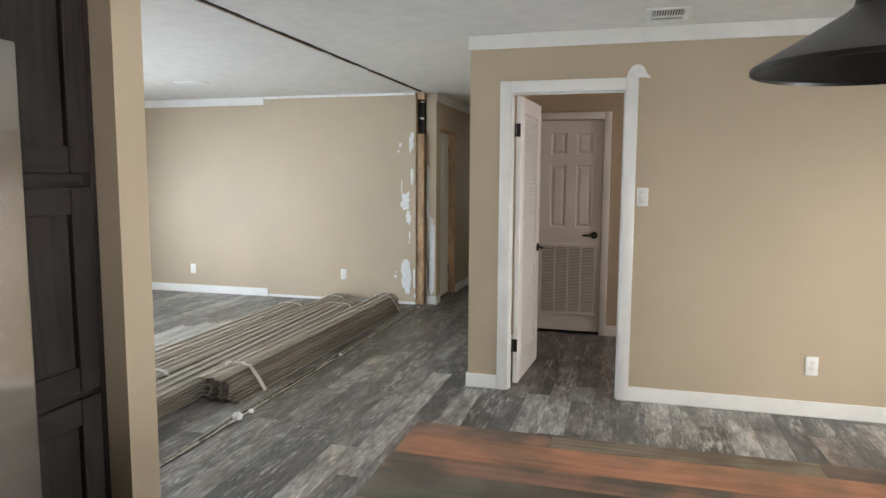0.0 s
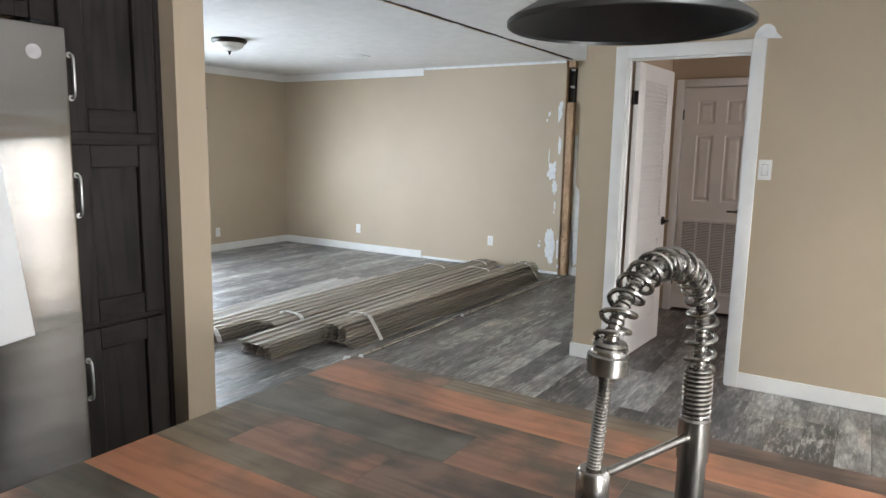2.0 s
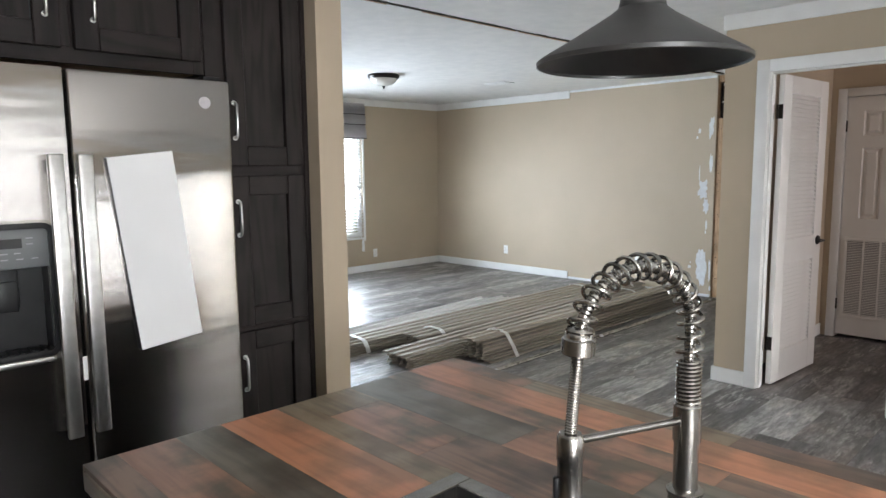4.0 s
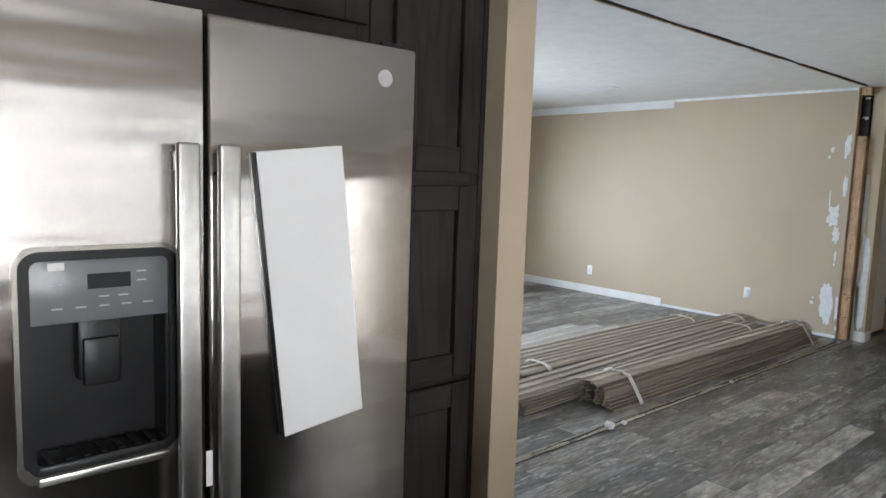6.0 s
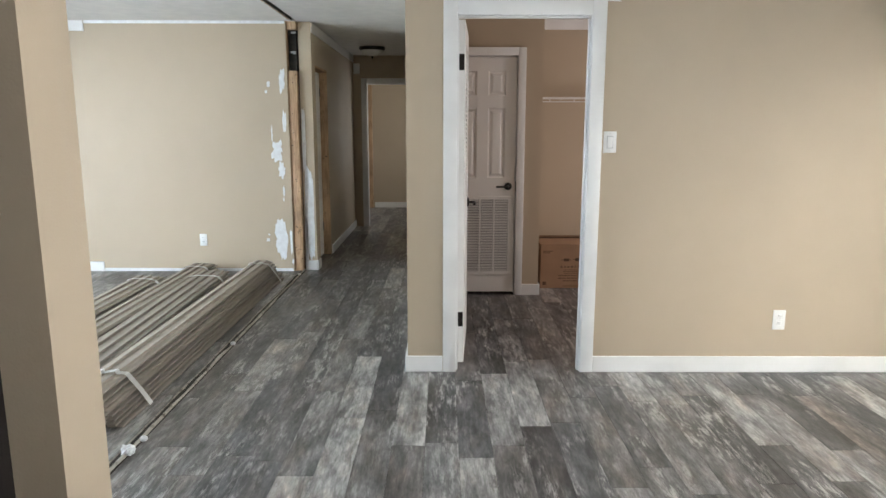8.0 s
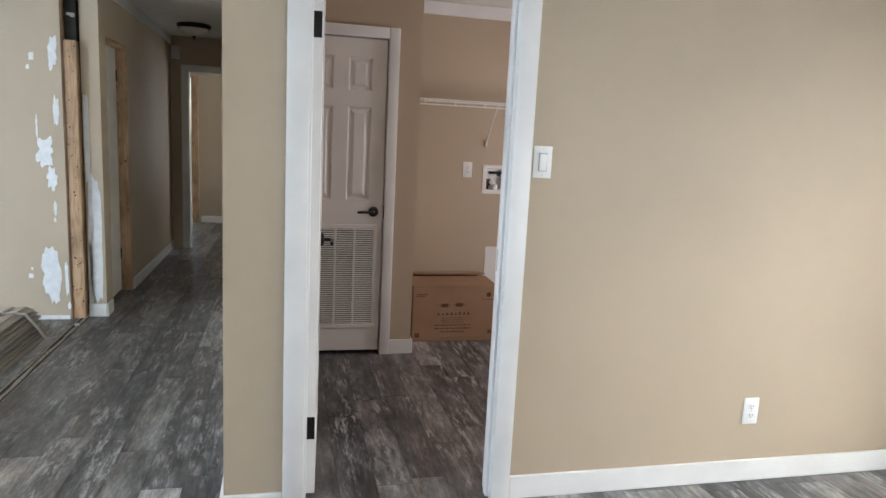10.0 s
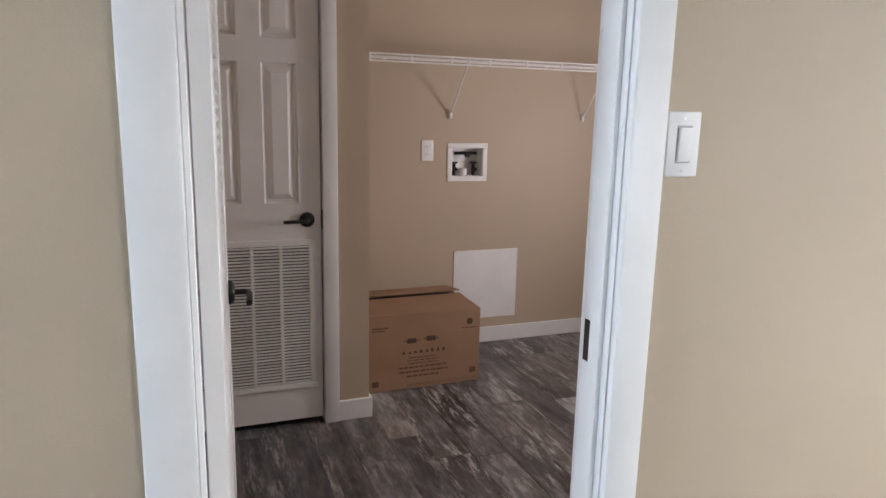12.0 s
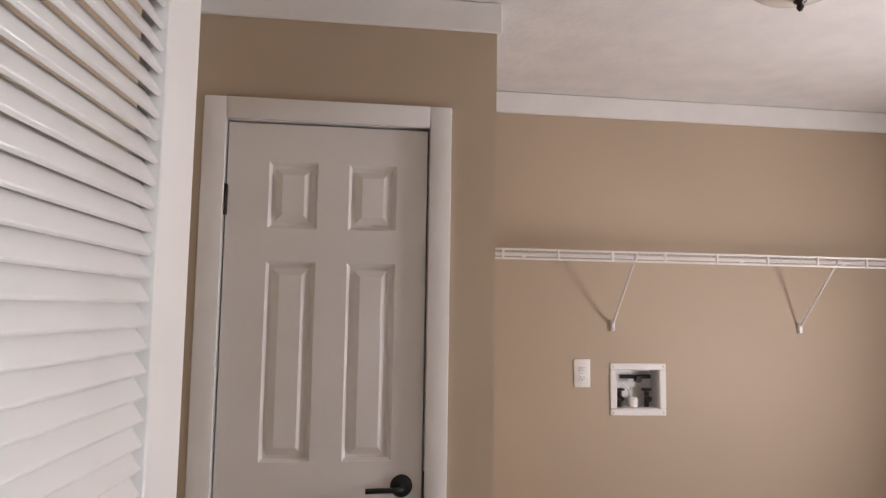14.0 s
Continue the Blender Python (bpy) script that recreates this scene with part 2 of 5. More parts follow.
CARD = material("brown cardboard", (0.33, 0.20, 0.118), 0.8, second=(0.285, 0.17, 0.10), scale=5, bump=0.12, bump_scale=90)
INK = material("dark box print", (0.07, 0.04, 0.025), 0.8, second=(0.10, 0.055, 0.03), scale=60)
FADED = material("faint box print", (0.10, 0.055, 0.03), 0.8, second=(0.16, 0.09, 0.05), scale=60)
TAPE = material("packing tape", (0.32, 0.20, 0.12), 0.25, second=(0.27, 0.17, 0.10), scale=18)
SIDING = material("taupe vinyl siding", (0.365, 0.318, 0.268), 0.5, second=(0.285, 0.246, 0.205), scale=4, stretch=(6, 0.4, 6), bump=0.05, bump_scale=30, random_tone=0.15)
SIDING_EDGE = material("pale trim channel", (0.72, 0.71, 0.69), 0.4, second=(0.63, 0.62, 0.60), scale=5, stretch=(6, 0.6, 6))
STRAP = material("white strapping", (0.90, 0.90, 0.90), 0.45, second=(0.84, 0.84, 0.83), scale=20)
PAPER = material("crumpled paper", (0.82, 0.83, 0.84), 0.7, second=(0.70, 0.71, 0.73), scale=26, bump=0.5, bump_scale=40)
SEAM = material("torn floor seam", (0.40, 0.37, 0.32), 0.8, second=(0.12, 0.10, 0.08), scale=26, mix=(0.5, 0.7), bump=0.5, bump_scale=50)
BOARD = material("white melamine board", (0.80, 0.80, 0.80), 0.4, second=(0.765, 0.765, 0.765), scale=5)
FABRIC = material("grey shade fabric", (0.52, 0.50, 0.51), 0.9, second=(0.45, 0.43, 0.44), scale=60, bump=0.2, bump_scale=300)
FABRIC_D = material("dark shade band", (0.10, 0.09, 0.10), 0.9, scale=50)
RED = material("red lid", (0.62, 0.035, 0.04), 0.35, second=(0.52, 0.03, 0.03), scale=10)
CLEAR = glass_material("clear jar", (0.9, 0.92, 0.92), 0.05)
GLASS = glass_material("window glass")
BRASS = material("brass valve", (0.45, 0.33, 0.15), 0.35, 1.0, scale=20)
SINKM = material("satin sink steel", (0.20, 0.195, 0.19), 0.34, 1.0, second=(0.16, 0.155, 0.15), scale=30, stretch=(1, 12, 1))
GROUND = material("dry lawn", (0.10, 0.12, 0.05), 0.95, second=(0.18, 0.15, 0.09), scale=2.5, bump=0.5, bump_scale=20)
ORANGE = wood_material("orange stained plank", (0.45, 0.205, 0.118), (0.33, 0.145, 0.082), 1.0, 0.32, "x", 0.9, 5.0, (0.70, 0.78, 0.80))
RUST = wood_material("rust stained plank", (0.31, 0.165, 0.11), (0.215, 0.115, 0.08), 1.0, 0.32, "x", 1.2, 5.0, (0.42, 0.60, 0.62))
OLIVE = wood_material("olive grey plank", (0.215, 0.176, 0.122), (0.125, 0.102, 0.074), 1.0, 0.32, "x", 1.2, 5.0, (0.7, 0.6, 0.55))
SLATE = wood_material("slate green plank", (0.145, 0.136, 0.112), (0.09, 0.085, 0.072), 1.0, 0.32, "x", 0.9, 5.0, (0.75, 0.62, 0.55))
UMBER = wood_material("umber plank", (0.205, 0.135, 0.10), (0.115, 0.08, 0.064), 1.0, 0.32, "x", 1.4, 5.0, (0.6, 0.62, 0.62))
PLANK = plank_material("weathered vinyl plank", False)
PLANK_J = plank_material("weathered vinyl plank far", True)
PLANK_P = plank_material("pale vinyl plank", False, True)
PLANK_PJ = plank_material("pale vinyl plank far", True, True)


def steel_material():
    """Stainless brushed upwards, so that reflections smear sideways; the sheet is slightly buckled."""
    m = bpy.data.materials.new("brushed stainless")
    m.use_nodes = True
    n, l = m.node_tree.nodes, m.node_tree.links
    b = n["Principled BSDF"]
    b.inputs["Metallic"].default_value = 1.0
    b.inputs["Anisotropic"].default_value = 0.88
    tan = n.new("ShaderNodeTangent")
    tan.direction_type, tan.axis = "RADIAL", "Z"
    l.new(tan.outputs["Tangent"], b.inputs["Tangent"])
    tc, mp, t = n.new("ShaderNodeTexCoord"), n.new("ShaderNodeMapping"), n.new("ShaderNodeTexNoise")
    mp.inputs["Scale"].default_value = (1, 1.2, 0.8)
    l.new(tc.outputs["Object"], mp.inputs["Vector"])
    l.new(mp.outputs["Vector"], t.inputs["Vector"])
    t.inputs["Scale"].default_value, t.inputs["Detail"].default_value = 3, 4
    r = n.new("ShaderNodeValToRGB")
    r.color_ramp.elements[0].color, r.color_ramp.elements[1].color = (0.45, 0.428, 0.41, 1), (0.485, 0.46, 0.44, 1)
    l.new(t.outputs["Fac"], r.inputs["Fac"])
    l.new(r.outputs["Color"], b.inputs["Base Color"])
    mr = n.new("ShaderNodeMapRange")
    mr.inputs["To Min"].default_value, mr.inputs["To Max"].default_value = 0.15, 0.20
    l.new(t.outputs["Fac"], mr.inputs["Value"])
    l.new(mr.outputs["Result"], b.inputs["Roughness"])
    # buckles: long across, short upwards
    w, wm, bp = n.new("ShaderNodeTexNoise"), n.new("ShaderNodeMapping"), n.new("ShaderNodeBump")
    wm.inputs["Scale"].default_value = (1, 1.1, 7)
    l.new(tc.outputs["Object"], wm.inputs["Vector"])
    l.new(wm.outputs["Vector"], w.inputs["Vector"])
    w.inputs["Scale"].default_value, w.inputs["Detail"].default_value = 2.0, 1
    bp.inputs["Strength"].default_value, bp.inputs["Distance"].default_value = 0.3, 0.006
    l.new(w.outputs["Fac"], bp.inputs["Height"])
    l.new(bp.outputs["Normal"], b.inputs["Normal"])
    return m


STEEL = steel_material()

# ---------------------------------------------------------------- building helpers


def link_mesh(name, bm, mat, parent=None, smooth=False):
    me = bpy.data.meshes.new(name)
    bmesh.ops.recalc_face_normals(bm, faces=bm.faces)
    bm.to_mesh(me)
    bm.free()
    if smooth:
        for p in me.polygons:
            p.use_smooth = True
        me.set_sharp_from_angle(angle=radians(38))
    for m in (mat if isinstance(mat, (list, tuple)) else [mat]):
        me.materials.append(m)
    ob = new(name, me)
    if parent is not None:
        ob.parent = parent
    return ob


def part(name, bm, mat, parent, label="", smooth=True):
    ob = link_mesh(name, bm, mat, parent, smooth)
    return tagged(ob, label) if label else ob


def thing(name, label, category, group="", kind="", m=None):
    ob = new(name)
    ob.empty_display_size = 0.1
    if m is not None:
        ob.matrix_basis = m
    return tagged(ob, label, category, group, kind)


def structure(name, bm, mat, label="", smooth=False, parent=None, category=""):
    return tagged(link_mesh(name, bm, mat, parent, smooth), label, category, kind="structure")


def box(bm, x0, x1, y0, y1, z0, z1, bevel=0.0, segments=2, m=None, mat=0):
    """A box between two corners, with rounded edges where asked."""
    r = bmesh.ops.create_cube(bm, size=1.0, matrix=Matrix.Translation(((x0 + x1) / 2, (y0 + y1) / 2, (z0 + z1) / 2)) @ Matrix.Diagonal((x1 - x0, y1 - y0, z1 - z0, 1)))
    vs = r["verts"]
    faces = {f for v in vs for f in v.link_faces}
    for f in faces:
        f.material_index = mat
    if bevel:
        es = list({e for v in vs for e in v.link_edges})
        q = bmesh.ops.bevel(bm, geom=es, offset=bevel, segments=segments, affect="EDGES", profile=0.5)
        vs = list({v for f in q["faces"] for v in f.verts} | {v for v in vs if v.is_valid})
    if m is not None:
        bmesh.ops.transform(bm, matrix=m, verts=vs)
    return vs


def one_box(*a, **k):
    bm = bmesh.new()
    box(bm, *a, **k)
    return bm


def rod(bm, a, b, r, r2=None, seg=12, caps=True):
    """A round bar from a to b."""
    a, b = Vector(a), Vector(b)
    d = b - a
    q = d.to_track_quat("Z", "Y").to_matrix().to_4x4()
    bmesh.ops.create_cone(bm, cap_ends=caps, segments=seg, radius1=r, radius2=r if r2 is None else r2, depth=d.length,
                          matrix=Matrix.Translation((a + b) / 2) @ q)


def lathe(bm, profile, seg=32, m=None):
    """Turn a profile of (radius, height) round the z axis."""
    m = m or Matrix()
    rings = []
    for r, z in profile:
        if r < 1e-6:
            rings.append([bm.verts.new(m @ Vector((0, 0, z)))])
        else:
            rings.append([bm.verts.new(m @ Vector((r * math.cos(2 * math.pi * k / seg), r * math.sin(2 * math.pi * k / seg), z))) for k in range(seg)])
    for a, b in zip(rings, rings[1:]):
        for k in range(seg):
            j = (k + 1) % seg
            if len(a) == 1 and len(b) > 1:
                bm.faces.new((a[0], b[k], b[j]))
            elif len(b) == 1 and len(a) > 1:
                bm.faces.new((a[k], a[j], b[0]))
            elif len(a) > 1:
                bm.faces.new((a[k], a[j], b[j], b[k]))


def sweep(bm, pts, r, seg=8, closed_caps=True):
    """A round tube along a line of points."""
    pts = [Vector(p) for p in pts]
    up, rings = Vector((0.13, 0.31, 0.94)), []
    for i, p in enumerate(pts):
        d = (pts[min(i + 1, len(pts) - 1)] - pts[max(i - 1, 0)]).normalized()
        a = up - d * up.dot(d)
        if a.length < 1e-4:
            a = d.orthogonal()
        a.normalize()
        up = a
        b = d.cross(a)
        rings.append([bm.verts.new(p + r * (a * math.cos(2 * math.pi * k / seg) + b * math.sin(2 * math.pi * k / seg))) for k in range(seg)])
    for a, b in zip(rings, rings[1:]):
        for k in range(seg):
            j = (k + 1) % seg
            bm.faces.new((a[k], a[j], b[j], b[k]))
    if closed_caps:
        bm.faces.new(rings[0])
        bm.faces.new(rings[-1])


def ribbon(bm, profile, y0, y1, thick, steps=1, drift=0.0):
    """A long bent sheet: an open profile of (x, z) carried from y0 to y1, given a thickness."""
    rows = []
    for s in range(steps + 1):
        y = y0 + (y1 - y0) * s / steps
        dx = drift * s / steps
        rows.append(([bm.verts.new((x + dx, y, z)) for x, z in profile], [bm.verts.new((x + dx, y, z + thick)) for x, z in profile]))
    for (a, b), (c, d) in zip(rows, rows[1:]):
        for k in range(len(profile) - 1):
            bm.faces.new((a[k], a[k + 1], c[k + 1], c[k]))
            bm.faces.new((b[k], b[k + 1], d[k + 1], d[k]))
        bm.faces.new((a[0], b[0], d[0], c[0]))
        bm.faces.new((a[-1], b[-1], d[-1], c[-1]))
    for a, b in (rows[0], rows[-1]):
        for k in range(len(profile) - 1):
            bm.faces.new((a[k], a[k + 1], b[k + 1], b[k]))


def holed_wall(bm, axis, c0, c1, u0, u1, z0, z1, holes=()):
    """A wall between c0 and c1 across the given axis, with openings (u0, u1, z0, z1) through it."""
    us = sorted({u0, u1, *[h[0] for h in holes], *[h[1] for h in holes]})
    for a, b in zip(us, us[1:]):
        mid = (a + b) / 2
        spans, start = [], z0
        for h in sorted((h for h in holes if h[0] <= mid <= h[1]), key=lambda h: h[2]):
            if h[2] > start:
                spans.append((start, h[2]))
            start = h[3]
        if start < z1:
            spans.append((start, z1))
        for s, e in spans:
            if axis == "x":
                box(bm, c0, c1, a, b, s, e)
            else:
                box(bm, a, b, c0, c1, s, e)


def blob(bm, cx, cz, w, h, depth, seed, seg=40, rough=0.3):
    """A ragged flat smear in the x-z plane, raised by depth towards -y."""
    rim = []
    for k in range(seg):
        a = 2 * math.pi * k / seg
        ca, sa = math.cos(a), math.sin(a)
        sq = 1 / max(abs(ca) ** 4 + abs(sa) ** 4, 1e-6) ** 0.25
        f = sq * (1 + rough * noise.noise((ca * 2.2 + seed * 7.1, sa * 2.2, seed * 1.7)) + rough * 0.6 * noise.noise((ca * 7 + seed, sa * 7, seed * 3.1)))
        rim.append((cx + ca * w / 2 * f, cz + sa * h / 2 * f))
    front = [bm.verts.new((x, -depth, z)) for x, z in rim]
    back = [bm.verts.new((x, 0, z)) for x, z in rim]
    bm.faces.new(front)
    for k in range(seg):
        bm.faces.new((front[k], front[(k + 1) % seg], back[(k + 1) % seg], back[k]))


CEILING = 2.41

# ---------------------------------------------------------------- structure
bm = bmesh.new()
box(bm, -400, 400, -400, 400, -0.72, -0.6)
tagged(structure("ground", bm, GROUND, "dry grass round the house"), category="ground")

WALLS = [
    ("wall_west", "x", -6.61, -6.49, -1.6, 7.87, [(5.05, 6.29, 0.50, 1.95), (3.3, 4.7, 0.50, 1.95)]),
    ("wall_living_end", "y", 7.75, 7.87, -6.49, -2.152, []),
    ("wall_hall_left", "x", -2.05, -1.93, 7.82, 10.87, [(7.99, 8.70, 0.0, 2.03)]),
    ("wall_hall_end", "y", 10.87, 10.99, -2.05, -0.765, [(-1.745, -0.98, 0.0, 2.03)]),
    ("wall_hall_right", "x", -0.868, -0.765, 5.035, 10.87, []),
    ("wall_dining", "y", 4.94, 5.035, -0.868, 2.36, [(-0.600, 0.162, 0.0, 2.04)]),
    ("wall_closet_front", "y", 6.793, 6.90, -0.765, 0.157, [(-0.662, -0.036, 0.0, 2.011)]),
    ("wall_closet_side", "x", 0.05, 0.157, 6.90, 7.615, []),
    ("wall_laundry_back", "y", 7.615, 7.735, -0.765, 2.36, [(0.862, 1.060, 1.035, 1.208), (2.125, 2.30, 0.03, 0.25)]),
    ("wall_east", "x", 2.36, 2.48, -1.6, 7.735, [(1.3, 2.4, 0.75, 1.95), (2.47, 3.47, 0.75, 1.95), (3.72, 4.5, 0.06, 2.05), (5.8, 6.45, 0.8, 1.5), (-0.1, 0.9, 0.75, 1.95)]),
    ("wall_south", "y", -1.72, -1.6, -6.61, 2.48, []),
    ("wall_kitchen", "x", -1.99, -1.87, -1.6, 2.024, []),
    ("wall_kitchen_end", "y", 2.024, 2.145, -1.99, -1.205, []),
    ("wall_far_room_left", "x", -3.32, -3.2, 10.99, 13.2, []),
    ("wall_far_room_right", "x", -0.5, -0.38, 10.99, 13.2, [(11.6, 12.6, 0.8, 1.95)]),
    ("wall_far_room_end", "y", 13.2, 13.32, -3.32, -0.38, [(-2.42, -2.0, 0.0, 2.12)]),
    ("wall_far_room_back_left", "y", 10.87, 10.99, -3.32, -2.05, []),
    ("wall_far_room_back_right", "y", 10.87, 10.99, -0.765, -0.38, []),
    ("wall_closet_back", "x", -2.75, -2.63, 7.87, 10.87, []),
]
for name, axis, c0, c1, u0, u1, holes in WALLS:
    bm = bmesh.new()
    holed_wall(bm, axis, c0, c1, u0, u1, 0.0, CEILING, holes)
    structure(name, bm, PAINT, "tan painted drywall wall", category="wall")


def ragged_ceiling(name, x0, x1, y0, y1, torn):
    """A ceiling slab whose edge along the joint is torn and uneven; torn is -1 or 1 for the edge that is."""
    bm = bmesh.new()
    rows, n = [], int((y1 - y0) / 0.035)
    for k in range(n + 1):
        y = y0 + (y1 - y0) * k / n
        j = 0.007 * noise.noise((y * 1.3, torn * 9.0, 0.3)) + 0.006 * noise.noise((y * 6.5, torn * 4.0, 1.3)) + 0.003 * noise.noise((y * 21.0, torn, 2.3))
        a, b = (x0 + max(-0.004, j), x1) if torn < 0 else (x0, x1 - max(-0.004, j))
        rows.append([bm.verts.new((x, y, z)) for z in (CEILING, CEILING + 0.014) for x in (a, b)])
    for p, q in zip(rows, rows[1:]):
        bm.faces.new((p[0], p[1], q[1], q[0]))
        bm.faces.new((p[2], p[3], q[3], q[2]))
        bm.faces.new((p[0], p[2], q[2], q[0]))
        bm.faces.new((p[1], p[3], q[3], q[1]))
    return structure(name, bm, CEIL, "white textured ceiling with a torn seam", category="ceiling")


ragged_ceiling("ceiling_living", -6.61, -2.088, -1.72, 7.87, 1)
ragged_ceiling("ceiling_kitchen", -2.048, 2.48, -1.72, 7.735, -1)
bm = bmesh.new()
box(bm, -2.75, -0.764, 7.872, 10.99, CEILING + 0.001, CEILING + 0.03)
box(bm, -2.085, -0.764, 7.737, 7.871, CEILING + 0.001, CEILING + 0.03)
structure("ceiling_hall", bm, CEIL, "white textured hall ceiling", category="ceiling")
bm = bmesh.new()
box(bm, -3.32, -0.38, 10.992, 13.32, CEILING + 0.001, CEILING + 0.03)
structure("ceiling_far_room", bm, CEIL, "white textured ceiling", category="ceiling")
bm = bmesh.new()
box(bm, -6.8, 2.7, -1.9, 13.5, CEILING + 0.12, CEILING + 0.2)
structure("roof_deck", bm, DARKGAP, "unseen dark slab above the ceilings that keeps out the sky", category="roof")
bm = bmesh.new()
box(bm, -2.16, -2.0, -1.7, 7.87, CEILING + 0.034, CEILING + 0.1)
structure("ceiling_seam_beam", bm, DARKGAP, "dark backing that paints the shade behind the open ceiling seam", category="beam")

# torn tape and slivers of timber along the ceiling seam
bm = bmesh.new()
rng = random.Random(5)
y = 2.3
while y < 7.7:
    ln = rng.uniform(0.05, 0.28)
    w = rng.uniform(0.004, 0.012)
    x = rng.choice((-2.103, -2.041)) + rng.uniform(-0.006, 0.006)
    box(bm, x - w / 2, x + w / 2, y, y + ln, CEILING - rng.uniform(0.002, 0.008), CEILING + 0.004)
    y += ln + rng.uniform(0.03, 0.5)
structure("ceiling_seam_tape", bm, PLASTER, "torn joint tape along the ceiling seam", category="joint tape")
bm = bmesh.new()
y = 2.2
while y < 7.7:
    ln = rng.uniform(0.3, 0.9)
    w = rng.uniform(0.005, 0.011)
    box(bm, -2.098, -2.098 + w, y, y + ln, CEILING - 0.004, CEILING + 0.002)
    y += ln + rng.uniform(0.02, 0.4)
structure("ceiling_seam_batten", bm, STUD, "raw timber slivers in the ceiling seam", category="batten")
bm = bmesh.new()
box(bm, -2.0868, -2.084, 2.2, 7.74, CEILING - 0.0015, CEILING + 0.033)
structure("ceiling_seam_edge", bm, DARKGAP, "dark strip put in for the shade inside the ceiling seam", category="seam edge")


# dried drops of joint compound left on the kitchen ceiling
bm = bmesh.new()
rng = random.Random(17)
for k in range(90):
    x, y, r = -2.0 + 1.5 * rng.random() ** 1.6, rng.uniform(2.2, 5.6), rng.uniform(0.002, 0.007)
    lathe(bm, [(0, -0.0025), (r * 0.6, -0.002), (r, 0.0008)], 6, pose(x, y, CEILING, 0, 0, 0))
structure("ceiling_specks", bm, PAPER, "dried white specks of joint compound on the ceiling", category="specks")


def base_run(bm, a, b, side, height=0.097, thick=0.014, z=0.0):
    """A skirting or crown board from a to b; side is the way that it stands off the wall."""
    (x0, y0), (x1, y1) = a, b
    if abs(x1 - x0) > abs(y1 - y0):
        ys = sorted((y0, y0 + side * thick))
        box(bm, min(x0, x1), max(x0, x1), ys[0], ys[1], z, z + height, 0.003, 1)
    else:
        xs = sorted((x0, x0 + side * thick))
        box(bm, xs[0], xs[1], min(y0, y1), max(y0, y1), z, z + height, 0.003, 1)


BASEBOARDS = [
    ((-6.474, 7.75), (-4.054, 7.75), -1), ((-6.49, -1.6), (-6.49, 7.75), 1),
    ((-0.882, 4.94), (-0.663, 4.94), -1), ((0.224, 4.94), (2.344, 4.94), -1), ((2.36, -1.6), (2.36, 3.66), -1), ((2.36, 4.56), (2.36, 4.94), -1),
    ((-0.868, 4.94), (-0.868, 10.87), -1), ((-1.93, 8.72), (-1.93, 10.87), 1), ((-1.93, 7.806), (-1.93, 7.97), 1), ((-2.048, 7.82), (-1.932, 7.82), -1),
    ((0.016, 6.793), (0.171, 6.793), -1), ((0.157, 6.795), (0.157, 7.60), 1), ((0.173, 7.615), (2.06, 7.615), -1),
    ((2.36, 5.05), (2.36, 7.60), -1), ((0.25, 5.035), (2.344, 5.035), 1), ((-0.765, 5.9), (-0.765, 6.79), 1),
    ((-3.2, 13.2), (-2.44, 13.2), -1), ((-1.88, 13.2), (-0.52, 13.2), -1),
]
for a, b, side in BASEBOARDS:
    bm = bmesh.new()
    base_run(bm, a, b, side)
    structure("baseboard", bm, WHITE, "white painted baseboard", category="baseboard")
CROWNS = [
    ((-6.476, 7.75), (-4.054, 7.75), -1), ((-6.49, -1.6), (-6.49, 7.75), 1),
    ((-0.882, 4.94), (2.346, 4.94), -1), ((2.36, -1.6), (2.36, 4.94), -1), ((-1.93, 7.83), (-1.93, 10.87), 1),
    ((-0.75, 6.793), (0.171, 6.793), -1), ((0.157, 6.795), (0.157, 7.601), 1), ((0.173, 7.615), (2.346, 7.615), -1),
    ((2.36, 5.074), (2.36, 7.60), -1), ((-0.765, 5.05), (-0.765, 6.778), 1), ((-0.75, 5.035), (2.346, 5.035), 1),
]
for a, b, side in CROWNS:
    bm = bmesh.new()
    base_run(bm, a, b, side, 0.094, 0.014, CEILING - 0.096)
    structure("crown_trim", bm, WHITE, "white painted crown board", category="crown trim")
# bare white edges left where the boards were taken off the long wall
bm = bmesh.new()
box(bm, -4.052, -2.16, 7.747, 7.7495, 0.0, 0.03)
box(bm, -4.052, -2.16, 7.747, 7.7495, CEILING - 0.026, CEILING)
structure("trim", bm, PLASTER, "bare drywall edge where trim was removed", category="trim")

# casing and jambs of the laundry doorway


def casing(name, x0, x1, top, y, side, width, label, depth=0.018):
    """Door casing on a wall across y: two legs and a head round an opening from x0 to x1."""
    t = thing(name, label, "door casing", kind="structure")
    y0, y1 = sorted((y, y + side * depth))
    for a, b in ((x0 - width, x0), (x1, x1 + width)):
        bm = bmesh.new()
        box(bm, a, b, y0, y1, 0.0, top + width, 0.004, 2)
        part("casing_leg", bm, WHITE, t)
    bm = bmesh.new()
    box(bm, x0 + 0.0005, x1 - 0.0005, y0, y1, top, top + width, 0.004, 2)
    part("casing_head", bm, WHITE, t)
    return t


casing("door_casing_laundry", -0.585, 0.147, 2.025, 4.94, -1, 0.076, "white painted casing round the laundry doorway")
casing("door_casing_laundry_inside", -0.585, 0.147, 2.025, 5.035, 1, 0.07, "white painted casing on the laundry side", 0.010)
casing("door_casing_closet", -0.649, -0.049, 2.0, 6.793, -1, 0.065, "white painted casing round the closet door")
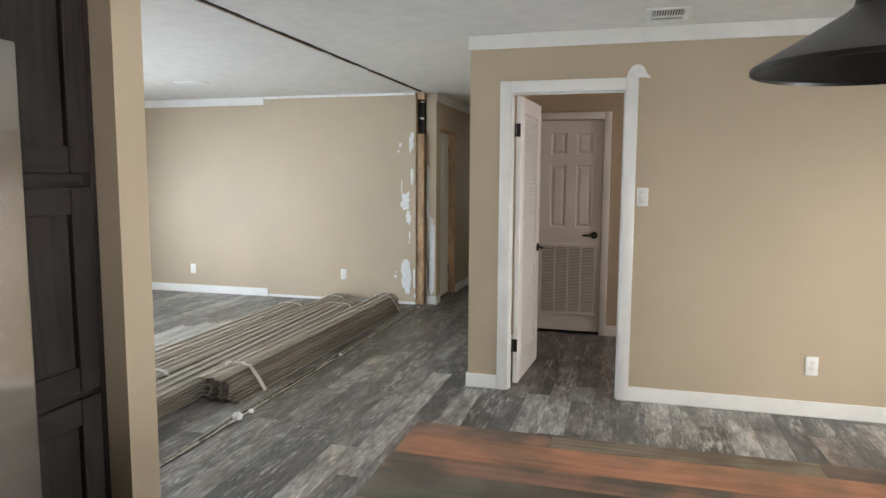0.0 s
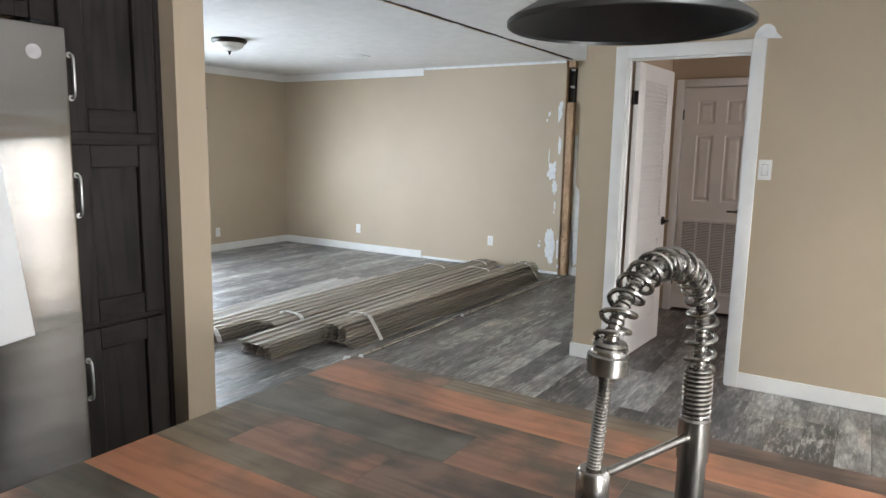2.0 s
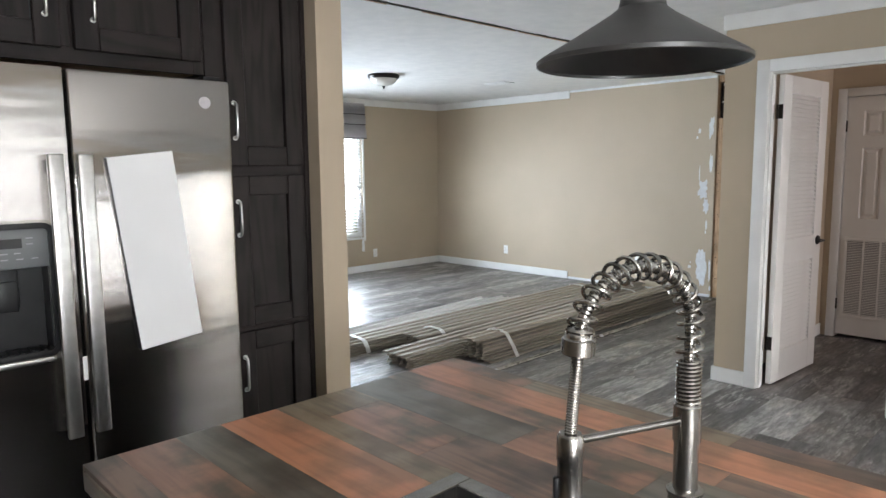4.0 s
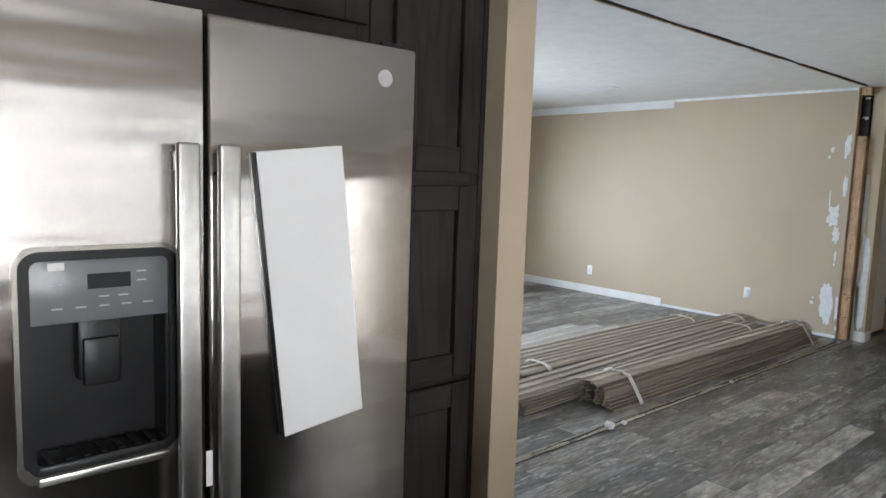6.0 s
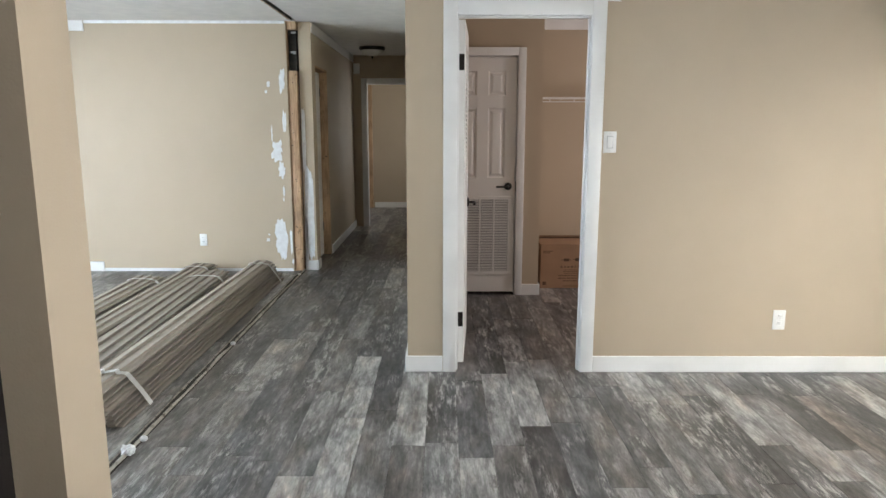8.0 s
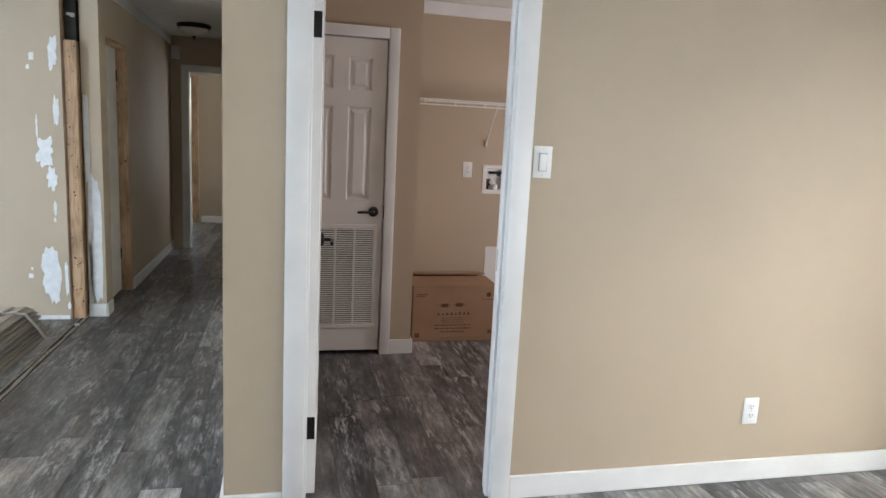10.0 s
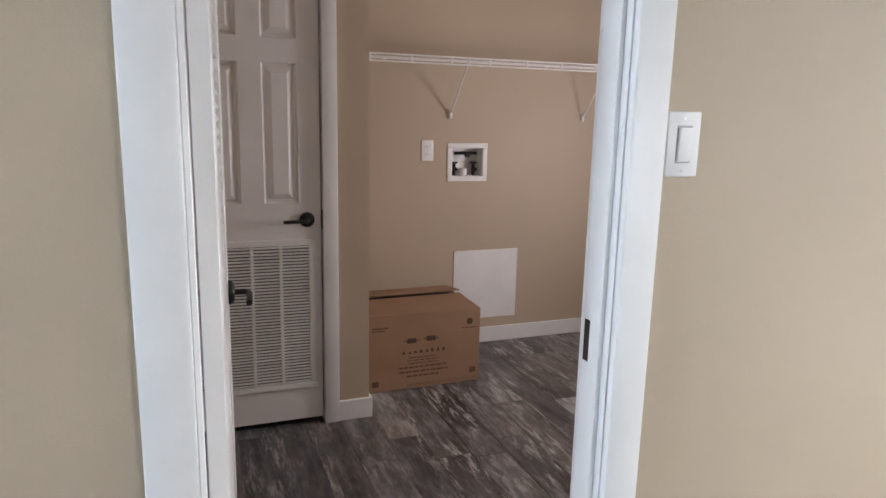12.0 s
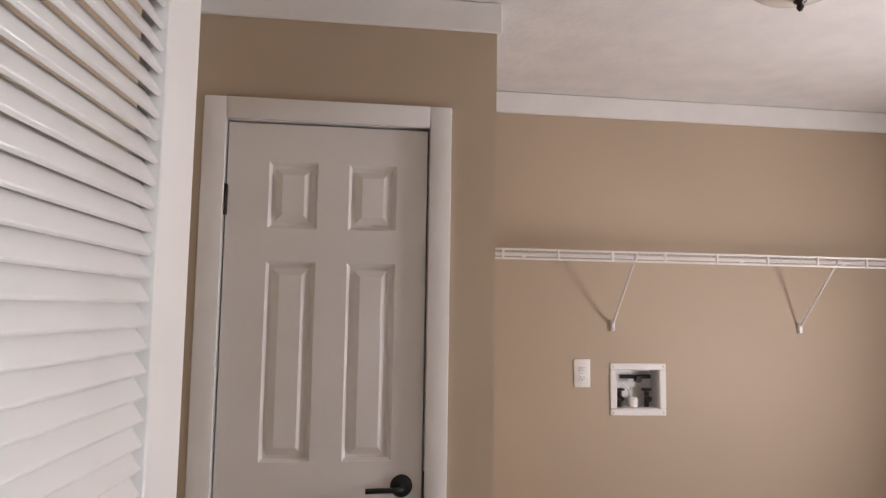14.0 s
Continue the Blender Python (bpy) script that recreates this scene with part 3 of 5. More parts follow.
casing("door_casing_hall_end", -1.735, -0.99, 2.02, 10.87, -1, 0.08, "white painted casing at the end of the hall")


def jamb(name, x0, x1, top, y0, y1, thick, mat, stop_y=None):
    t = thing(name, "white painted door jamb", "door jamb", kind="structure")
    for a, b in ((x0 - thick, x0), (x1, x1 + thick)):
        part("jamb_leg", one_box(a, b, y0, y1, 0.0, top), mat, t)
    part("jamb_head", one_box(x0 - thick, x1 + thick, y0, y1, top, top + thick * 0.9), mat, t)
    if stop_y is not None:
        for a, b in ((x0, x0 + 0.011), (x1 - 0.011, x1)):
            part("door_stop", one_box(a, b, stop_y, stop_y + 0.035, 0.0, top, 0.002, 1), mat, t)
        part("door_stop_head", one_box(x0 + 0.0115, x1 - 0.0115, stop_y, stop_y + 0.035, top - 0.011, top, 0.002, 1), mat, t)
    return t


j1 = jamb("door_jamb_laundry", -0.585, 0.147, 2.025, 4.942, 5.033, 0.014, WHITE, 4.960)
jamb("door_jamb_closet", -0.649, -0.049, 2.0, 6.80, 6.90, 0.012, WHITE)
jamb("door_jamb_hall_end", -1.735, -0.99, 2.02, 10.872, 10.988, 0.010, WHITE)
bm = bmesh.new()
box(bm, 0.1455, 0.1475, 4.999, 5.027, 0.915, 1.0, 0.0006, 1)
box(bm, 0.1452, 0.1476, 5.005, 5.017, 0.94, 0.975, 0.0004, 1, mat=1)
part("strike_plate", bm, [BRONZE, SLOT], j1, "dark bronze strike plate")

# ---------------------------------------------------------------- floor seam, bare doorway, stud


def seam_strip():
    t = thing("floor_seam", "torn raised seam strip across the vinyl floor", "floor seam", kind="structure")
    for x, w, h, seed in ((-2.060, 0.020, 0.015, 1.0), (-2.096, 0.012, 0.007, 5.0)):
        bm = bmesh.new()
        rows = []
        for k in range(190):
            yy = 2.16 + k * 0.03
            c = x + 0.010 * noise.noise((yy * 1.4, seed, 0)) + 0.004 * noise.noise((yy * 7, seed, 4))
            ww = w * (0.75 + 0.5 * noise.noise((yy * 5, seed, 8)))
            hh = h * (0.8 + 0.9 * noise.noise((yy * 4, seed, 2)))
            hh = max(hh, 0.003)
            rows.append([bm.verts.new((c - ww / 2, yy, 0.0005)), bm.verts.new((c - ww / 4, yy, hh)), bm.verts.new((c + ww / 4, yy, hh)), bm.verts.new((c + ww / 2, yy, 0.0005))])
        for p, q in zip(rows, rows[1:]):
            for i in range(3):
                bm.faces.new((p[i], p[i + 1], q[i + 1], q[i]))
        part("torn_strip", bm, SEAM, t)
    bm = bmesh.new()
    box(bm, -2.094, -2.044, 2.16, 7.82, 0.0006, 0.0014)
    part("seam_gap", bm, DARKGAP, t, "dark open joint", False)


seam_strip()

bare = thing("door_frame_hall", "raw pine door frame without casing", "door frame", kind="structure")
part("jamb_far", one_box(-2.048, -1.932, 8.675, 8.699, 0.0, 2.029, 0.002, 1), STUD, bare)
part("jamb_near", one_box(-2.048, -1.932, 7.991, 8.012, 0.0, 2.029, 0.002, 1), STUD, bare)
part("jamb_head", one_box(-2.048, -1.932, 8.0125, 8.6745, 2.008, 2.029, 0.002, 1), STUD, bare)
bm = bmesh.new()
rng = random.Random(31)
for k in range(14):
    z, r = rng.uniform(0.08, 1.95), rng.uniform(0.004, 0.009)
    lathe(bm, [(0, 0.0008), (r, 0.0008), (r, 0)], 8, pose(rng.uniform(-2.03, -1.945), 8.675, z, 90, 0, 0))
part("knots", bm, DARKGAP, bare, "dark knots and nail holes", False)
slab = thing("door_hall", "plain white slab door, closed, in a bare frame", "door", kind="structure")
part("door_slab", one_box(-2.046, -2.012, 8.018, 8.664, 0.012, 2.0, 0.002, 1), DOORW, slab)
bm = bmesh.new()
for z in (0.28, 1.75):
    box(bm, -2.0115, -2.004, 8.650, 8.674, z, z + 0.09, 0.001, 1)
part("hinge", bm, BRONZE, slab, "dark bronze hinges")

stud = thing("marriage_post", "raw pine post with nail holes at the open wall joint", "post", kind="structure")
bm = bmesh.new()
box(bm, -2.142, -2.062, 7.765, 7.855, 0.0, 1.955, 0.004, 2)
for v in bm.verts:
    v.co.x += 0.006 * noise.noise((v.co.z * 1.5, 3.0, 0))
part("post", bm, STUD, stud)
part("side_cleat", one_box(-2.150, -2.143, 7.757, 7.86, 0.0, CEILING, 0.001, 1), STUD, stud)
part("back_board", one_box(-2.149, -2.052, 7.862, 7.878, 0.0, CEILING), DARKGAP, stud, "board coloured dark for the shade behind the post", False)
part("cavity", one_box(-2.138, -2.066, 7.80, 7.855, 1.957, 2.33), DARKGAP, stud, "near-black block standing in for the shaded wiring cavity", False)
part("top_block", one_box(-2.142, -2.058, 7.768, 7.855, 2.335, CEILING - 0.001, 0.003, 1), STUD, stud)
bm = bmesh.new()
for x, z, ln in ((-2.12, 2.12, 0.05), (-2.098, 2.11, 0.03), (-2.11, 2.30, 0.045)):
    box(bm, x, x + ln, 7.792, 7.80, z, z + 0.018, 0.002, 1)
part("strap_plate", bm, CHROME, stud, "scraps of metal strap")
bm = bmesh.new()
rng = random.Random(11)
for k in range(46):
    z, x = rng.uniform(0.05, 1.92), rng.uniform(-2.136, -2.07)
    r = rng.uniform(0.0025, 0.006)
    lathe(bm, [(0, 0.0008), (r, 0.0008), (r, 0)], 7, pose(x, 7.7645, z, 90, 0, 0))
part("nail_holes", bm, DARKGAP, stud, "dark nail holes and knots", False)

# smears of joint compound
PATCHES = [(-2.205, 1.865, 0.055, 0.20, 1), (-2.195, 1.47, 0.034, 0.19, 2), (-2.275, 1.19, 0.095, 0.19, 3), (-2.237, 1.01, 0.06, 0.14, 4),
           (-2.272, 0.33, 0.125, 0.36, 5), (-2.32, 1.36, 0.012, 0.15, 6), (-2.225, 0.80, 0.018, 0.10, 7), (-2.40, 0.32, 0.03, 0.035, 8),
           (-2.39, 0.37, 0.014, 0.02, 9), (-2.335, 1.83, 0.03, 0.05, 10), (-2.36, 1.76, 0.02, 0.03, 11), (-2.17, 0.30, 0.02, 0.22, 12),
           (-2.16, 0.10, 0.02, 0.05, 13), (-2.23, 0.72, 0.016, 0.03, 14)]
for x, z, w, h, seed in PATCHES:
    bm = bmesh.new()
    blob(bm, x, z, w, h, 0.0016, seed, rough=0.42)
    ob = structure("wall_patch", bm, PLASTER, "white joint compound smear on tan wall", category="wall patch")
    ob.location.y = 7.7496
for x, z, w, h, seed in ((-1.992, 0.56, 0.09, 0.90, 21), (-2.026, 1.30, 0.036, 0.62, 22), (-2.03, 0.3, 0.03, 0.5, 23)):
    bm = bmesh.new()
    blob(bm, x, z, w, h, 0.0016, seed, 90, rough=0.16)
    ob = structure("wall_patch", bm, PLASTER, "white joint compound smear beside the post", category="wall patch")
    ob.location.y = 7.8196
bm = bmesh.new()
rim = [(0.150, 2.102), (0.156, 2.135), (0.176, 2.165), (0.205, 2.182), (0.232, 2.180), (0.256, 2.160), (0.268, 2.130), (0.286, 2.112), (0.300, 2.096), (0.226, 2.100)]
f, k = [bm.verts.new((x, -0.0016, z)) for x, z in rim], [bm.verts.new((x, 0, z)) for x, z in rim]
bm.faces.new(f)
for i in range(len(rim)):
    bm.faces.new((f[i], f[(i + 1) % len(rim)], k[(i + 1) % len(rim)], k[i]))
ob = structure("wall_patch", bm, PLASTER, "white domed joint compound patch over the door corner", category="wall patch")
ob.location.y = 4.9396
bm = bmesh.new()
blob(bm, 0, 0.38, 0.045, 0.17, 0.0016, 31)
ob = structure("wall_patch", bm, PLASTER, "white joint compound smear below the window", category="wall patch")
ob.matrix_world = pose(-6.4896, 6.28, 0, 0, 0, 90)

# ---------------------------------------------------------------- windows


def window(name, x, inward, y0, y1, z0, z1, label, wall=0.12):
    """A white vinyl sash window in a wall across x; inward is the way to the room."""
    t = thing(name, label, "window", kind="structure")
    a, b = sorted((x - inward * 0.075, x - inward * 0.035))
    for q0, q1, r0, r1 in ((y0, y0 + 0.05, z0, z1), (y1 - 0.05, y1, z0, z1), (y0 + 0.05, y1 - 0.05, z0, z0 + 0.05), (y0 + 0.05, y1 - 0.05, z1 - 0.05, z1), (y0 + 0.05, y1 - 0.05, (z0 + z1) / 2 - 0.02, (z0 + z1) / 2 + 0.02)):
        part("window_frame", one_box(a, b, q0, q1, r0, r1, 0.004, 1), PLASTIC, t)
    for r0, r1 in ((z0 + 0.05, (z0 + z1) / 2 - 0.02), ((z0 + z1) / 2 + 0.02, z1 - 0.05)):
        g = part("pane", one_box((a + b) / 2 - 0.002, (a + b) / 2 + 0.002, y0 + 0.05, y1 - 0.05, r0, r1), GLASS, t, "clear glass pane", False)
        g.visible_shadow = False
    c, d = sorted((x + inward * 0.001, x + inward * 0.018))
    for q0, q1, r0, r1 in ((y0 - 0.055, y0, z0 - 0.055, z1 + 0.055), (y1, y1 + 0.03, z0 - 0.055, z1 + 0.055), (y0, y1, z0 - 0.03, z0), (y0, y1, z1, z1 + 0.055)):
        part("casing", one_box(c, d, q0, q1, r0, r1, 0.003, 1), WHITE, t)
    return t


def blinds(x, inward, y0, y1, z0, z1, label, tilt):
    """Horizontal slatted blinds: headrail, slats, bottom rail, cords."""
    t = thing("window_blinds", label, "blinds", "window blinds")
    a, b = sorted((x - inward * 0.028, x + inward * 0.012))
    part("headrail", one_box(a, b, y0, y1, z1 - 0.045, z1, 0.003, 1), PLASTIC, t)
    part("bottom_rail", one_box(x - 0.016, x + 0.016, y0, y1, z0, z0 + 0.02, 0.004, 1), PLASTIC, t)
    bm = bmesh.new()
    w = (y1 - y0) / 2
    prof = [(-0.024, -0.003), (-0.012, 0.001), (0, 0.0025), (0.012, 0.001), (0.024, -0.003)]
    ribbon(bm, prof, -w, w, 0.0022)
    first = None
    z = z0 + 0.045
    while z < z1 - 0.06:
        if first is None:
            first = part("slat", bm, PLASTIC, t, "", False)
            s = first
        else:
            s = new("slat", first.data)
            s.parent = t
        s.matrix_basis = pose(x - inward * 0.008, (y0 + y1) / 2, z, 0, inward * tilt, 0)
        z += 0.042
    for f in (0.15, 0.85):
        bm = bmesh.new()
        rod(bm, (x - inward * 0.008, y0 + f * (y1 - y0), z0 + 0.01), (x - inward * 0.008, y0 + f * (y1 - y0), z1 - 0.03), 0.0012, seg=6)
        part("cord", bm, PLASTIC, t)
    return t


window("window_1", -6.49, 1, 5.05, 6.29, 0.50, 1.95, "unseen white window added to hold the living room fill lamp with daylight behind blinds")
blinds(-6.50, 1, 5.06, 6.28, 0.515, 1.93, "white slatted blinds, open, in the living room window", 18)
window("added_window_2", -6.49, 1, 3.3, 4.7, 0.50, 1.95, "unseen white window added to hold the living room fill lamp")
window("window_3", 2.36, -1, 1.3, 2.4, 0.75, 1.95, "unseen white window added to hold the living room fill lamp on the kitchen side")
window("window_4", 2.36, -1, 2.47, 3.47, 0.75, 1.95, "unseen white window added to hold the living room fill lamp on the dining side")
blinds(2.372, -1, 1.31, 2.39, 0.765, 1.93, "white slatted blinds in the kitchen window", 35)
blinds(2.372, -1, 2.48, 3.46, 0.765, 1.93, "white slatted blinds in the dining window", 35)
blinds(2.372, -1, 3.73, 4.49, 0.075, 2.03, "white slatted blinds in the glazed door", 35)
window("glazed_door", 2.36, -1, 3.72, 4.5, 0.06, 2.05, "white glazed exterior door by the dining wall")
window("added_window_6", -0.5, -1, 11.6, 12.6, 0.8, 1.95, "unseen white window added to hold the far room fill lamp")
window("added_window_7", 2.36, -1, -0.1, 0.9, 0.75, 1.95, "unseen white window added to hold the kitchen fill lamp")
window("window_5", 2.36, -1, 5.8, 6.45, 0.8, 1.5, "white vinyl laundry window")

vt = thing("window_valance", "grey fabric roman valance with dark bands over the window", "valance")
for k, (z0, z1) in enumerate(((2.19, 2.335), (2.05, 2.20), (1.865, 2.06))):
    bm = bmesh.new()
    d = 0.016 + 0.012 * k
    prof = []
    for s in range(9):
        f = s / 8
        prof.append((d * (0.4 + 0.9 * f) + 0.012 * math.sin(f * math.pi), z1 + (z0 - z1) * f))
    rows = []
    for s in range(25):
        y = 5.0 + 1.325 * s / 24
        rows.append([bm.verts.new((-6.468 + px + 0.003 * noise.noise((y * 5, pz * 4, k)), y, pz)) for px, pz in prof])
    for p, q in zip(rows, rows[1:]):
        for i in range(8):
            bm.faces.new((p[i], p[i + 1], q[i + 1], q[i]))
    bmesh.ops.solidify(bm, geom=list(bm.faces), thickness=0.004)
    part("fold", bm, FABRIC, vt)
    xx = -6.468 + d * 1.3
    part("band", one_box(xx - 0.002, xx + 0.006, 5.0, 6.325, z0 - 0.004, z0 + 0.010, 0.001, 1), FABRIC_D, vt, "dark band along the fold")
part("headrail", one_box(-6.471, -6.45, 5.0, 6.325, 2.30, 2.34, 0.003, 1), FABRIC, vt)

# the far room: raw post, pale door leaf standing ajar in the sunlit opening
fd = thing("door_far_room", "white exterior door leaf ajar in a raw opening", "door", kind="structure")
part("door_leaf", one_box(-2.40, -2.075, 13.22, 13.26, 0.015, 2.10, 0.002, 1), DOORW, fd)
fp = thing("post_far_room", "raw pine post beside the exterior door", "post", kind="structure")
part("post", one_box(-2.0, -1.905, 13.15, 13.198, 0.0, 2.14, 0.003, 1), STUD, fp)
bm = bmesh.new()
box(bm, -1.918, -1.83, 10.848, 10.868, 2.16, 2.30, 0.004, 1)
for z in (2.19, 2.21, 2.23):
    box(bm, -1.905, -1.845, 10.845, 10.849, z, z + 0.007, 0.001, 1)
chime = tagged(link_mesh("door_chime", bm, PLASTIC, None, True), "small pale chime box high on the hall wall", "door chime")

# ---------------------------------------------------------------- lamps, vents, plates


def flush_lamp(x, y, label):
    t = thing("ceiling_lamp", label, "ceiling lamp", "flush ceiling lamps", m=Matrix.Translation((x, y, CEILING)))
    bm = bmesh.new()
    lathe(bm, [(0, -0.001), (0.158, -0.001), (0.165, -0.012), (0.160, -0.030), (0.148, -0.042), (0.138, -0.042), (0.138, -0.03), (0, -0.03)], 40)
    part("canopy", bm, BRONZE, t, "dark bronze rim")
    bm = bmesh.new()
    prof = [(0.137 * math.cos(a), -0.038 - 0.075 * math.sin(a)) for a in [k * math.pi / 2 / 10 for k in range(11)]]
    lathe(bm, prof[:-1] + [(0, -0.113)], 40)
    part("bowl", bm, BOWL, t, "frosted white glass bowl")
    bm = bmesh.new()
    lathe(bm, [(0, -0.108), (0.016, -0.111), (0.017, -0.118), (0.008, -0.126), (0.010, -0.133), (0.006, -0.142), (0, -0.146)], 16)
    part("finial", bm, BRONZE, t, "dark bronze finial")
    return t


flush_lamp(-4.44, 5.02, "unlit flush ceiling lamp, frosted bowl in a dark bronze rim")
flush_lamp(-1.55, 9.86, "unlit flush hall lamp, frosted bowl in a dark bronze rim")
flush_lamp(0.907, 6.40, "unlit flush laundry lamp, frosted bowl in a dark bronze rim")


def register(x0, x1, y0, y1, label, along="x"):
    """A stamped ceiling register: flange, throat, curved blades, damper lever."""
    t = thing("ceiling_vent", label, "vent", "ceiling vents")
    z = CEILING
    w = 0.035
    for a, b, c, d in ((x0, x1, y0, y0 + w), (x0, x1, y1 - w, y1), (x0, x0 + w, y0 + w, y1 - w), (x1 - w, x1, y0 + w, y1 - w)):
        part("frame", one_box(a, b, c, d, z - 0.009, z - 0.0005, 0.003, 1), WHITE, t)
    part("throat", one_box(x0 + w, x1 - w, y0 + w, y1 - w, z - 0.002, z - 0.0008), DARKGAP, t, "dark sheet standing in for the shaded duct throat", False)
    n = 12
    for k in range(n):
        bm = bmesh.new()
        if along == "x":
            xx = x0 + w + (x1 - x0 - 2 * w) * (k + 0.5) / n
            box(bm, -0.0012, 0.0012, y0 + w, y1 - w, -0.006, 0.006)
            part("blade", bm, WHITE, t, "", False).matrix_basis = pose(xx, 0, z - 0.008, 0, 35, 0)
        else:
            yy = y0 + w + (y1 - y0 - 2 * w) * (k + 0.5) / n
            box(bm, x0 + w, x1 - w, -0.0012, 0.0012, -0.006, 0.006)
            part("blade", bm, WHITE, t, "", False).matrix_basis = pose(0, yy, z - 0.008, -30, 0, 0)
    part("cross_bar", one_box((x0 + x1) / 2 - 0.004, (x0 + x1) / 2 + 0.004, y0 + w, y1 - w, z - 0.016, z - 0.0135) if along != "x" else one_box(x0 + w, x1 - w, (y0 + y1) / 2 - 0.02, (y0 + y1) / 2 + 0.02, z - 0.016, z - 0.0135), WHITE, t)
    return t


register(0.245, 0.49, 4.46, 4.79, "white stamped steel ceiling register over the dining area")
register(-4.27, -3.97, 6.36, 6.56, "white stamped steel ceiling register in the living room", "y")


def plate(kind, m, label):
    """An outlet or rocker switch plate in the x-z plane, facing -y."""
    t = thing("wall_outlet" if kind == "outlet" else "light_switch", label, "outlet" if kind == "outlet" else "light switch",
              "wall outlets" if kind == "outlet" else "light switches", m=m)
    bm = bmesh.new()
    box(bm, -0.036, 0.036, -0.006, 0.0, -0.059, 0.059, 0.0025, 2)
    part("cover_plate", bm, PLASTIC, t)
    bm = bmesh.new()
    if kind == "outlet":
        for z in (-0.02, 0.02):
            b2 = bmesh.new()
            box(b2, -0.017, 0.017, -0.0085, -0.0055, z - 0.0145, z + 0.0145, 0.003, 2)
            part("socket", b2, PLASTIC, t)
            for x in (-0.0065, 0.0065):
                box(bm, x - 0.0012, x + 0.0012, -0.0089, -0.0084, z + 0.000, z + 0.008)
            lathe(bm, [(0, 0.0005), (0.0022, 0.0005), (0.0022, 0)], 8, pose(0, -0.0085, z - 0.007, 90, 0, 0))
        part("slots", bm, SLOT, t, "dark socket slots", False)
    else:
        box(bm, -0.017, 0.017, -0.0075, -0.0055, -0.034, 0.034, 0.001, 1)
        part("bezel", bm, PALEGREY, t, "switch surround coloured grey for the shade round the rocker")
        part("rocker", one_box(-0.0145, 0.0145, -0.012, -0.006, -0.0305, 0.0305, 0.002, 2, m=pose(0, 0, 0, 4, 0, 0)), PLASTIC, t)
    bm = bmesh.new()
    for z in ((0,) if kind == "outlet" else (-0.048, 0.048)):
        lathe(bm, [(0, 0.0012), (0.003, 0.0008), (0.0032, 0)], 10, pose(0, -0.006, z, 90, 0, 0))
    part("screw", bm, CHROME, t)
    return t


plate("outlet", pose(-5.11, 7.7495, 0.30), "white duplex outlet low on the long tan wall")
plate("outlet", pose(-3.046, 7.7495, 0.318), "white duplex outlet low on the long tan wall")
plate("outlet", pose(-6.4895, 6.49, 0.255, 0, 0, 90), "white duplex outlet beside the living room window")
plate("outlet", pose(1.308, 4.9395, 0.32), "white duplex outlet low on the dining wall")
plate("outlet", pose(0.71, 7.6145, 1.19), "white duplex outlet above the washer position")
plate("switch", pose(0.27, 4.9395, 1.347), "white rocker switch beside the laundry doorway")
plate("switch", pose(2.3595, 6.94, 1.358, 0, 0, -90), "white switch plate on the laundry side wall")

# ---------------------------------------------------------------- laundry louvred door, standing open


def lever(parent, m, flip=1):
    """Round rose and straight lever, facing -y, the lever pointing to -x."""
    bm = bmesh.new()
    lathe(bm, [(0, 0.016), (0.022, 0.015), (0.030, 0.010), (0.0325, 0.004), (0.0325, 0)], 28, m @ pose(0, 0, 0, 90, 0, 0))
    part("rose", bm, BLACK, parent, "black round rose")
    bm = bmesh.new()
    pts = [(0, -0.012, 0), (0, -0.040, 0), (-0.006 * flip, -0.048, 0), (-0.02 * flip, -0.052, 0), (-0.06 * flip, -0.052, 0), (-0.105 * flip, -0.050, -0.002)]
    sweep(bm, [m @ Vector(p) for p in pts], 0.0078, 10)
    part("lever", bm, BLACK, parent, "black lever handle")


LOUVRE = pose(-0.572, 5.062, 0, 0, 0, 86.4)
ld = thing("door_louvred", "white louvred laundry door standing open inwards", "door", kind="structure", m=LOUVRE)
DW, DT, HS = 0.71, 0.035, 0.118
# local x runs from the hinge to the free edge, y from the visible face (-) to the back
for name, a in (("hinge_stile", (0.0, HS, 0.012, 2.02)), ("lock_stile", (DW - 0.125, DW, 0.012, 2.02)), ("top_rail", (HS, DW - 0.125, 1.91, 2.02)),
                ("lock_rail", (HS, DW - 0.125, 0.80, 0.965)), ("bottom_rail", (HS, DW - 0.125, 0.012, 0.22))):
    part(name, one_box(a[0], a[1], -DT, 0, a[2], a[3], 0.002, 1), DOORW, ld)
bm = bmesh.new()
box(bm, HS + 0.0005, DW - 0.1255, -0.0205, 0.0205, -0.0035, 0.0035, 0.0015, 1)
first = part("louvre", bm, DOORW, ld)
first.matrix_basis = pose(0, -DT / 2, 0.984, 56, 0, 0)
for z0, z1 in ((0.984 + 0.0285, 1.902), (0.240, 0.790)):
    z = z0
    while z < z1:
        s = new("louvre", first.data)
        s.parent = ld
        s.matrix_basis = pose(0, -DT / 2, z, 56, 0, 0)
        z += 0.0285
lever(ld, pose(DW - 0.062, -DT, 0.925))
lever(ld, pose(DW - 0.062, 0, 0.925, 0, 0, 180), -1)
bm = bmesh.new()
for z in (0.24, 1.745):
    box(bm, -0.003, 0.0006, -DT + 0.004, -0.002, z, z + 0.09, 0.0006, 1)
    rod(bm, (-0.004, 0.004, z), (-0.004, 0.004, z + 0.09), 0.0055, seg=10)
part("hinge", bm, BRONZE, ld, "dark bronze hinges")
bm = bmesh.new()
for z in (0.24, 1.745):
    box(bm, -0.5862, -0.584, 4.998, 5.032, z, z + 0.09, 0.0006, 1)
